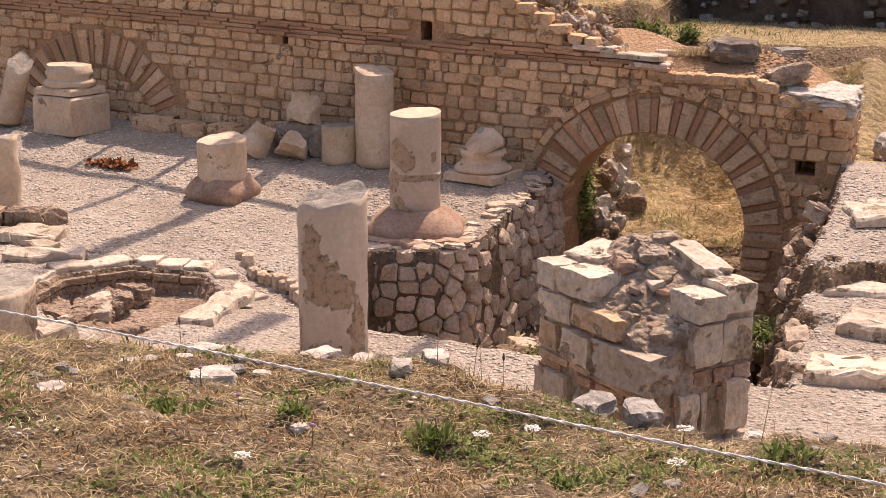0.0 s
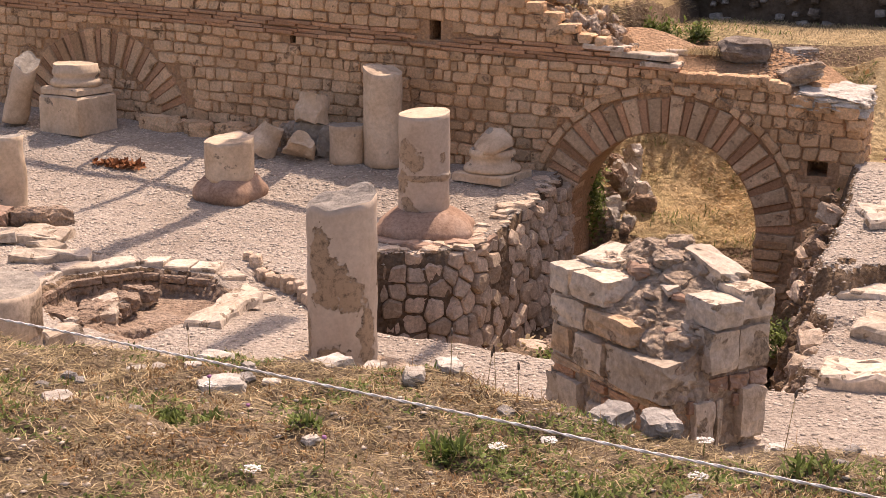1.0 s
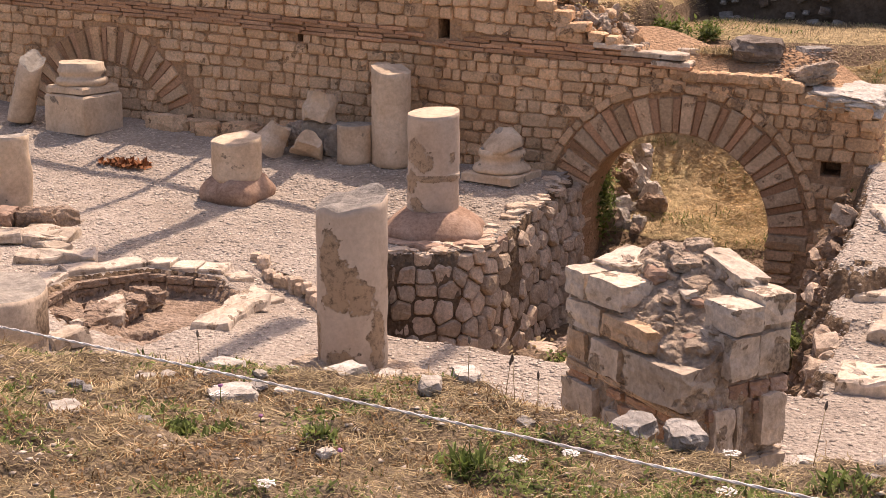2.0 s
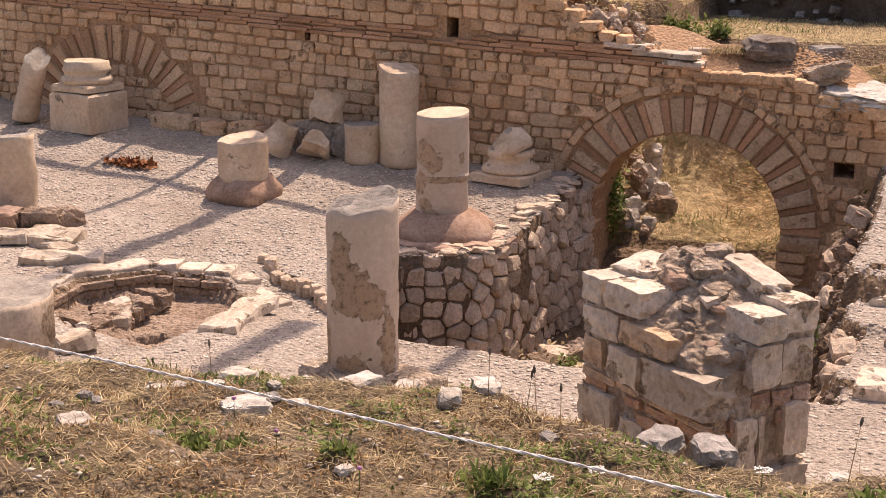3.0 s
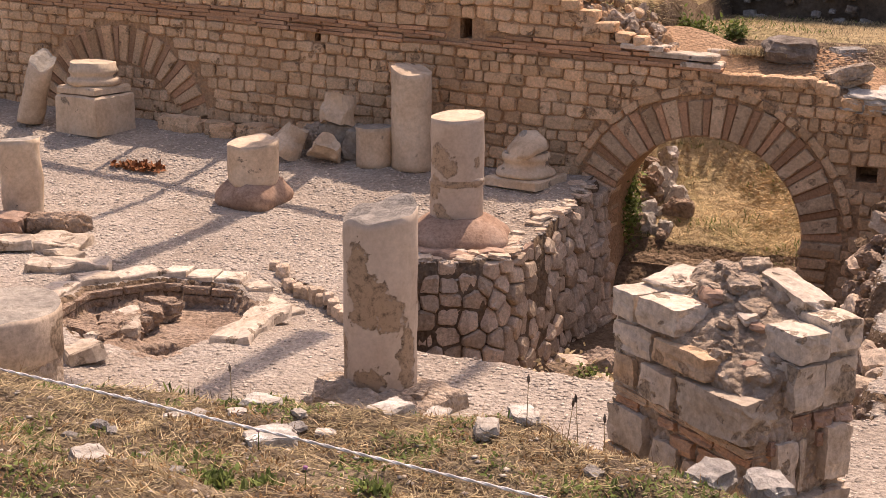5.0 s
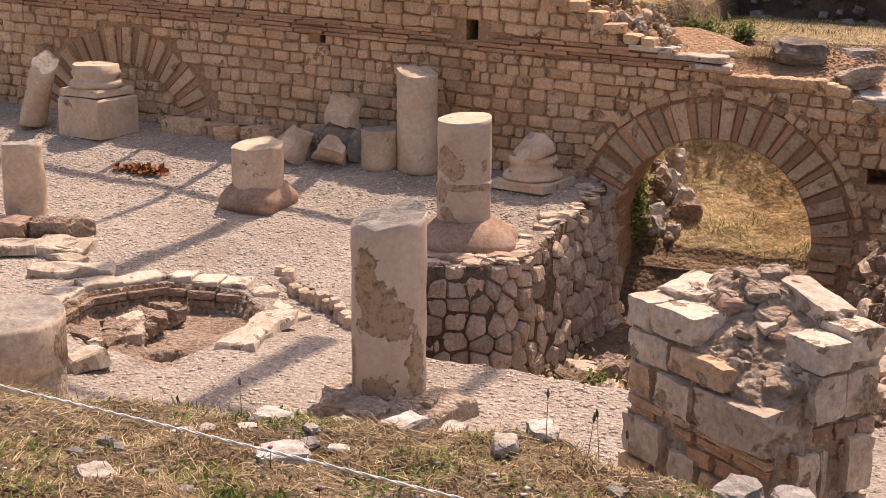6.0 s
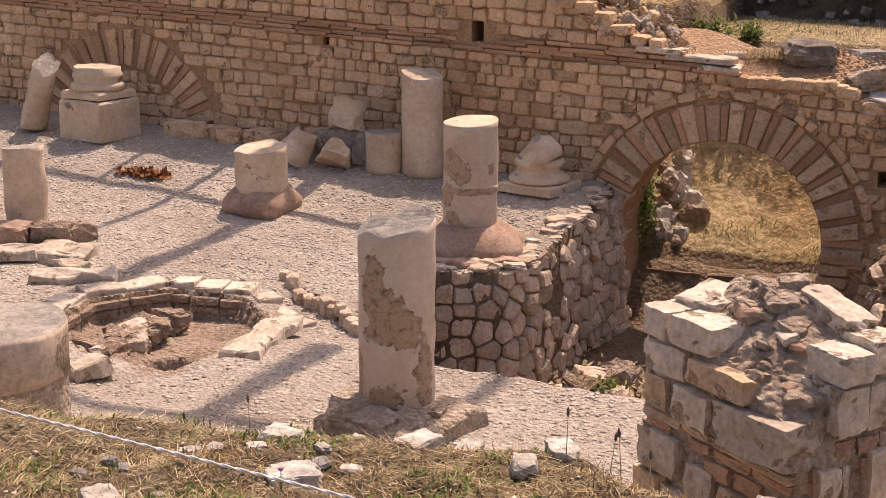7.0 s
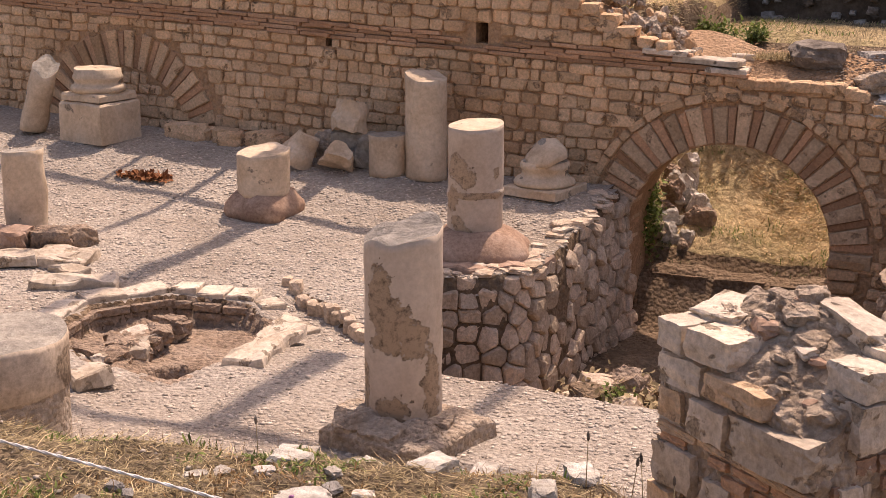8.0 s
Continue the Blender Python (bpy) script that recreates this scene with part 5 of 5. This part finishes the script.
# ---- grass, weeds and pebbles ----
def strips(name, roots, length, width, lift, mat, label, category, seed, bend=0.35, parent=None):
    """Many thin leaves as one mesh. roots: n x 3; length, width, lift (degrees above the ground): ranges."""
    r = np.random.RandomState(seed)
    n = len(roots)
    az = r.uniform(0, 2 * np.pi, n)
    ln = r.uniform(*length, n)
    wd = r.uniform(*width, n)
    el = np.radians(r.uniform(*lift, n))
    d = np.stack([np.cos(az) * np.cos(el), np.sin(az) * np.cos(el), np.sin(el)], 1)
    side = np.stack([-np.sin(az), np.cos(az), r.uniform(-0.7, 0.7, n)], 1)
    up = np.zeros((n, 3))
    up[:, 2] = -bend * ln * r.uniform(-0.2, 1.0, n)
    side2 = np.stack([-np.sin(az), np.cos(az), 0 * az], 1) * (ln * r.uniform(-0.2, 0.2, n))[:, None]
    a = roots + side * wd[:, None] / 2
    b = roots - side * wd[:, None] / 2
    mid = roots + d * (ln * 0.55)[:, None] + side2
    c = mid + side * wd[:, None] * 0.45
    e = mid - side * wd[:, None] * 0.45
    tip = roots + d * ln[:, None] + up
    co = np.stack([a, b, c, e, tip], 1).reshape(-1, 3)
    base = np.arange(n)[:, None] * 5
    q = np.concatenate([base + np.array([0, 1, 3]), base + np.array([0, 3, 2]), base + np.array([2, 3, 4])], 0).astype(np.int32)
    me = bpy.data.meshes.new(name)
    me.vertices.add(len(co))
    me.vertices.foreach_set("co", co.astype(np.float32).ravel())
    me.loops.add(q.size)
    me.loops.foreach_set("vertex_index", q.ravel())
    me.polygons.add(len(q))
    me.polygons.foreach_set("loop_start", np.arange(0, q.size, 3, dtype=np.int32))
    me.materials.append(mat)
    me.update(calc_edges=True)
    ob = new(name, me)
    if parent is not None:
        ob.parent = parent
        return ob
    return tagged(ob, label, category, kind="stuff")


def scatter(n, x0, x1, y0, y1, seed, keep=None, lift=0.0):
    r = np.random.RandomState(seed)
    x, y = r.uniform(x0, x1, n), r.uniform(y0, y1, n)
    if keep is not None:
        k = keep(x, y, r.uniform(0, 1, n))
        x, y = x[k], y[k]
    return np.stack([x, y, ground_z(x, y) + lift], 1)


BX = (-4.3, 0.5, 2.2, 4.55)
strips("straw", scatter(150000, *BX, 1, lambda x, y, u: u < 0.52 + 0.55 * rug(x, y, 0.22, 101), 0.003), (0.012, 0.055), (0.0012, 0.0032), (-10, 24), M_STRAW, "flattened dead straw covering the bank", "dry grass", 1)
strips("brown_weed", scatter(95000, *BX, 2, lambda x, y, u: u < 0.22 + 0.80 * rug(x, y, 0.20, 111), 0.002), (0.006, 0.026), (0.0020, 0.0060), (0, 75), M_RUST, "short rusty-brown dried weeds on the bank", "dry weeds", 2)
strips("green_weed", scatter(120000, *BX, 3, lambda x, y, u: u < 0.11 + 0.80 * rug(x, y, 0.24, 121), 0.003), (0.008, 0.028), (0.0035, 0.0090), (0, 60), M_GREEN, "low green weeds in patches on the bank", "weeds", 3)
strips("dry_stalks", scatter(5200, *BX, 4, None, 0.006), (0.03, 0.10), (0.0010, 0.0024), (-6, 12), M_GOLD, "long dry stalks fallen on the bank", "dry grass", 4, 0.15)
strips("thin_stems", scatter(5200, *BX, 5, lambda x, y, u: u < 0.4 + 0.8 * rug(x, y, 0.3, 125), 0.003), (0.03, 0.085), (0.0010, 0.0020), (50, 88), M_RUST, "thin dead stems standing among the weeds", "dry weeds", 5, 0.1)
# small loose stones lying in the straw
bs_r = random.Random(91)
for k in range(30):
    x, y, w = bs_r.uniform(-3.6, 0.1), bs_r.uniform(2.9, 4.35), bs_r.uniform(0.015, 0.042)
    put_stone("small_stone", (w * 1.4, w, w * 0.6), (x, y, on_floor(x, y) + w * 0.1), M_GREY if k % 3 else M_PALE, "small weathered limestone lying in the straw", "stone", "small bank stones", (bs_r.uniform(-15, 15), bs_r.uniform(-15, 15), bs_r.uniform(0, 180)), 4, 0.4, 0.22, 900 + k)
# separate green tufts
tufts = [(-1.50, 3.63, 0.11, 160), (-2.27, 3.51, 0.06, 150), (-2.15, 3.52, 0.06, 120), (-2.84, 4.22, 0.10, 90), (-3.08, 4.22, 0.08, 70), (-2.74, 4.24, 0.08, 60), (-1.85, 3.5, 0.06, 90), (-2.95, 3.45, 0.06, 120), (-0.62, 3.85, 0.10, 80), (-1.1, 3.5, 0.06, 80)]
for k, (x, y, h, n) in enumerate(tufts):
    r = np.random.RandomState(700 + k)
    pts = np.stack([x + r.normal(0, h * 0.35, n), y + r.normal(0, h * 0.35, n)], 1)
    pts = np.column_stack([pts, ground_z(pts[:, 0], pts[:, 1])])
    ob = strips("grass_tuft", pts, (h * 0.3, h * 0.75), (0.005, 0.012), (15, 80), M_GREEN, "green tuft of leaves growing on the dry bank", "plant", 700 + k)
# white umbels on thin stalks
for k, (x, y, h) in enumerate(((-1.28, 3.78, 0.06), (-1.38, 3.66, 0.05), (-0.92, 4.0, 0.07), (-0.87, 3.7, 0.05), (-2.3, 3.75, 0.05), (-1.05, 4.1, 0.07), (-1.83, 3.2, 0.04))):
    z = on_floor(x, y)
    h *= 0.6
    ob = empty_thing("wild_carrot", "white lacy flower head on a thin stalk", "flower", (x, y, z), "white flowers")
    part("stalk", turned("stalk", [(0.0016, 0.0), (0.0013, h)], M_GREEN, M_GREEN, 5), ob)
    r = random.Random(800 + k)
    v, f = [], []
    for j in range(60):
        a, q = r.uniform(0, 6.28), 0.024 * math.sqrt(r.random())
        cx, cy, cz, s = q * math.cos(a), q * math.sin(a), h + 0.006 - q * 0.15 + r.uniform(-0.002, 0.002), r.uniform(0.0025, 0.0045)
        o = len(v)
        v += [(cx - s, cy, cz), (cx, cy - s, cz + 0.001), (cx + s, cy, cz), (cx, cy + s, cz + 0.001), (cx, cy, cz - 0.003)]
        f += [(o, o + 1, o + 2, o + 3), (o, o + 4, o + 1), (o + 1, o + 4, o + 2), (o + 2, o + 4, o + 3), (o + 3, o + 4, o)]
    part("flower_head", mesh_of("flower_head", v, f, M_WHITE), ob, "white petals")
for k, (x, y) in enumerate(((-2.28, 3.72), (-1.73, 3.38), (-2.05, 3.55))):
    z = on_floor(x, y)
    ob = empty_thing("thistle", "small purple flower in the dry grass", "flower", (x, y, z), "purple flowers")
    part("stalk", turned("stalk", [(0.0014, 0.0), (0.0012, 0.05)], M_GREEN, M_GREEN, 5), ob)
    part("flower_head", stone_mesh("flower_head", (0.010, 0.010, 0.008), M_PINK, 3, 0.8, 0.2, k * 1.0), ob, "purple petals", pose(0, 0, 0.054))

# meadow behind the wall, and what shows through the arch
strips("meadow_straw", scatter(26000, ARCH_X - 1.2, ARCH_X + 1.4, 12.5, 14.6, 21, None, 0.0), (0.025, 0.08), (0.003, 0.007), (-15, 38), M_GOLD, "tall dry golden grass beyond the arch", "dry grass", 21, 0.5)
strips("meadow_tufts", scatter(2200, ARCH_X - 1.2, ARCH_X + 1.4, 12.6, 14.4, 27, lambda x, y, u: u < 0.25 + 0.9 * rug(x, y, 0.22, 137), 0.0), (0.06, 0.15), (0.003, 0.006), (20, 60), M_GOLD, "standing tufts of golden grass beyond the arch", "dry grass", 27, 0.6)
strips("meadow_weed", scatter(9000, ARCH_X - 1.2, ARCH_X + 1.4, 12.45, 14.5, 22, lambda x, y, u: u < 0.12 + 0.9 * rug(x, y, 0.4, 131), 0.0), (0.03, 0.10), (0.004, 0.008), (20, 80), M_GREEN, "green weeds among the dry grass beyond the arch", "weeds", 22, 0.4)
strips("meadow_brown", scatter(5000, ARCH_X - 1.2, ARCH_X + 1.4, 12.5, 14.6, 25, lambda x, y, u: u < 0.35 + 0.8 * rug(x, y, 0.35, 135), 0.0), (0.03, 0.09), (0.003, 0.006), (0, 60), M_RUST, "brown dried weeds beyond the arch", "dry weeds", 25, 0.4)
strips("field_straw", scatter(30000, -4.5, 3.5, 13.9, 17.2, 23, None, 0.0), (0.03, 0.08), (0.005, 0.010), (-5, 45), M_STRAW, "dry grass of the field behind the ruins", "dry grass", 23, 0.4)
strips("field_weed", scatter(16000, -4.5, 3.5, 12.5, 17.2, 24, lambda x, y, u: (u < -0.05 + 0.8 * rug(x, y, 0.9, 141)) & ((y > 13.6) | (x > -1.25)), 0.0), (0.03, 0.09), (0.006, 0.012), (20, 80), M_GREEN, "green weeds in the field behind the ruins", "weeds", 24, 0.4)
for nm, n, bx, sd, ln, mat, lab in (("wall_top_grass", 1500, (-3.0, -2.0, 11.95, 12.38), 31, (0.03, 0.10), M_STRAW, "orange dry tuft of grass on the wall top"),):
    r = np.random.RandomState(sd)
    pts = np.column_stack([r.normal(-2.72, 0.12, n), r.normal(12.25, 0.08, n), np.full(n, 1.33)])
    strips(nm, pts, ln, (0.003, 0.006), (10, 70), mat, lab, "dry grass", sd)


def bush(name, at, spread, n, leaf, label, seed, mat=M_GREEN):
    r = np.random.RandomState(seed)
    c = r.normal(0, 1, (n, 3)) * np.array(spread) * 0.5 + np.array(at)
    ob = strips(name, c, (leaf * 0.7, leaf * 1.4), (leaf * 0.4, leaf * 0.8), (-30, 80), mat, label, "plant", seed, 0.4)
    del ob["kind"]
    return ob


bush("ivy", (-3.76, 12.42, -0.05), (0.09, 0.16, 0.36), 700, 0.04, "dark green ivy hanging on the arch's inner side", 41)
bush("dry_shrub", (-3.15, 14.3, 0.98), (0.8, 0.2, 0.16), 1300, 0.05, "brown withered shrub at the top of the slope beyond the arch", 48, M_RUST)
bush("shrub", (-1.22, 11.75, 0.22), (0.22, 0.2, 0.12), 700, 0.04, "low green leafy plant at the wall's end", 42)
bush("dry_shrub", (-3.05, 9.1, -0.50), (0.36, 0.40, 0.08), 420, 0.045, "dry brown weeds on the heap in the trench", 49, M_STRAW)
bush("shrub", (-3.02, 9.0, -0.46), (0.10, 0.10, 0.06), 160, 0.03, "small green weed on the heap in the trench", 50)
bush("shrub", (-1.62, 9.6, -0.30), (0.14, 0.14, 0.10), 500, 0.03, "bright green weed growing from the trench side", 43)
bush("shrub", (-3.85, 14.8, 1.30), (0.26, 0.15, 0.14), 420, 0.05, "green weeds on the meadow behind the wall", 44)
bush("shrub", (-3.42, 14.9, 1.27), (0.12, 0.12, 0.09), 380, 0.04, "bright yellow-green shrub behind the wall", 45)
bush("pink_flowers", (-1.12, 12.05, 0.42), (0.16, 0.12, 0.14), 160, 0.03, "pink flowering plant at the wall's end", 46, M_PINK)
bush("dead_leaves", (-7.58, 10.49, 0.28), (0.22, 0.10, 0.02), 420, 0.05, "heap of rusty dead leaves on the gravel", 47, M_LEAF)


def pebbles(name, pts, size, mat, label, seed):
    r = np.random.RandomState(seed)
    n = len(pts)
    s = size[0] + (size[1] - size[0]) * r.uniform(0, 1, n) ** 2.5
    oct6 = np.array([(1, 0, 0), (0, 1, 0), (-1, 0, 0), (0, -1, 0), (0.2, 0.1, 0.42), (0, 0, -0.4)])
    a = r.uniform(0, 6.28, n)
    v = oct6[None] * (s[:, None, None] * r.uniform(0.6, 1.3, (n, 6, 1)))
    x = v[..., 0] * np.cos(a)[:, None] - v[..., 1] * np.sin(a)[:, None]
    y = v[..., 0] * np.sin(a)[:, None] + v[..., 1] * np.cos(a)[:, None]
    co = (np.stack([x, y, v[..., 2]], -1) + pts[:, None]).reshape(-1, 3)
    f = np.array([(0, 1, 4), (1, 2, 4), (2, 3, 4), (3, 0, 4), (1, 0, 5), (2, 1, 5), (3, 2, 5), (0, 3, 5)])
    q = (f[None] + (np.arange(n) * 6)[:, None, None]).reshape(-1, 3).astype(np.int32)
    me = bpy.data.meshes.new(name)
    me.vertices.add(len(co))
    me.vertices.foreach_set("co", co.astype(np.float32).ravel())
    me.loops.add(q.size)
    me.loops.foreach_set("vertex_index", q.ravel())
    me.polygons.add(len(q))
    me.polygons.foreach_set("loop_start", np.arange(0, q.size, 3, dtype=np.int32))
    me.materials.append(mat)
    me.update(calc_edges=True)
    return tagged(new(name, me), label, "gravel", kind="stuff")


pebbles("gravel", scatter(70000, -9.6, -0.6, 5.6, 11.6, 51, lambda x, y, u: (trench_in(x, y) < 0.3) & (basin_d(x, y) > 0.12) & (u < 0.8 + 0.4 * rug(x, y, 0.8, 151)), 0.0), (0.004, 0.024), M_PEBBLE, "loose pale gravel scattered over the court", 51)
pebbles("bank_gravel", scatter(5200, *BX, 52, lambda x, y, u: u < 0.6 + 0.8 * rug(x, y, 0.25, 153), 0.002), (0.002, 0.015), M_PEBBLE, "small pale stones in the soil of the bank", 52)
pebbles("wall_top_gravel", np.column_stack([np.random.RandomState(53).uniform(-3.2, -1.8, 420), np.random.RandomState(54).uniform(11.85, 12.38, 420), 1.165 + 0.22 * (np.random.RandomState(54).uniform(11.85, 12.38, 420) - 11.77) / 0.62]), (0.006, 0.03), M_PIT, "loose stones and soil on the wall top", 53)

# ---- railing and masts above the wall, unseen, added for shadows ----
# never in view; its height is set by the band of shadow on the court
rail = empty_thing("railing", "unseen grey railing with posts above the long wall, there for its shadow", "railing", (-7.0, 12.2, 1.9))
for k, x in enumerate((-11.5, -9.6, -7.85, -6.05)):
    part("post", turned("post", [(0.03, 0.0), (0.03, 1.75)], M_METAL, M_METAL, 10), rail, "", pose(x + 7.0, 0, 0))
part("handrail", turned("handrail", [(0.05, 0.0), (0.05, 7.2)], M_METAL, M_METAL, 10), rail, "", pose(-4.9, 0, 1.73, 0, 90, 0))
# made-up masts, out of view, for the long shadow lines on the court
for k, (x, y, r_, h) in enumerate(((-6.12, 12.3, 0.09, 8.3), (-7.0, 12.3, 0.035, 5.2))):
    ob = new("lamp_post", turned("lamp_post", [(r_, 0.0), (r_ * 0.9, h)], M_METAL, M_METAL, 14))
    ob.matrix_basis = pose(x, y, 1.8)
    tagged(ob, "unseen mast added behind the long wall to cast shadow on the court", "mast", "masts")
    if k == 0:
        # invented arm and bars that throw the shadow strips by the front column
        part("arm", turned("arm", [(0.07, 0.0), (0.07, 4.2)], M_METAL, M_METAL, 10), ob, "", pose(0, 0, 8.2, 0, 90, 0))
        for dx, r_ in ((1.88, 0.11), (3.02, 0.06)):
            part("hanging_bar", turned("hanging_bar", [(r_, 0.0), (r_, 2.2)], M_METAL, M_METAL, 10), ob, "", pose(dx, 0, 6.0))
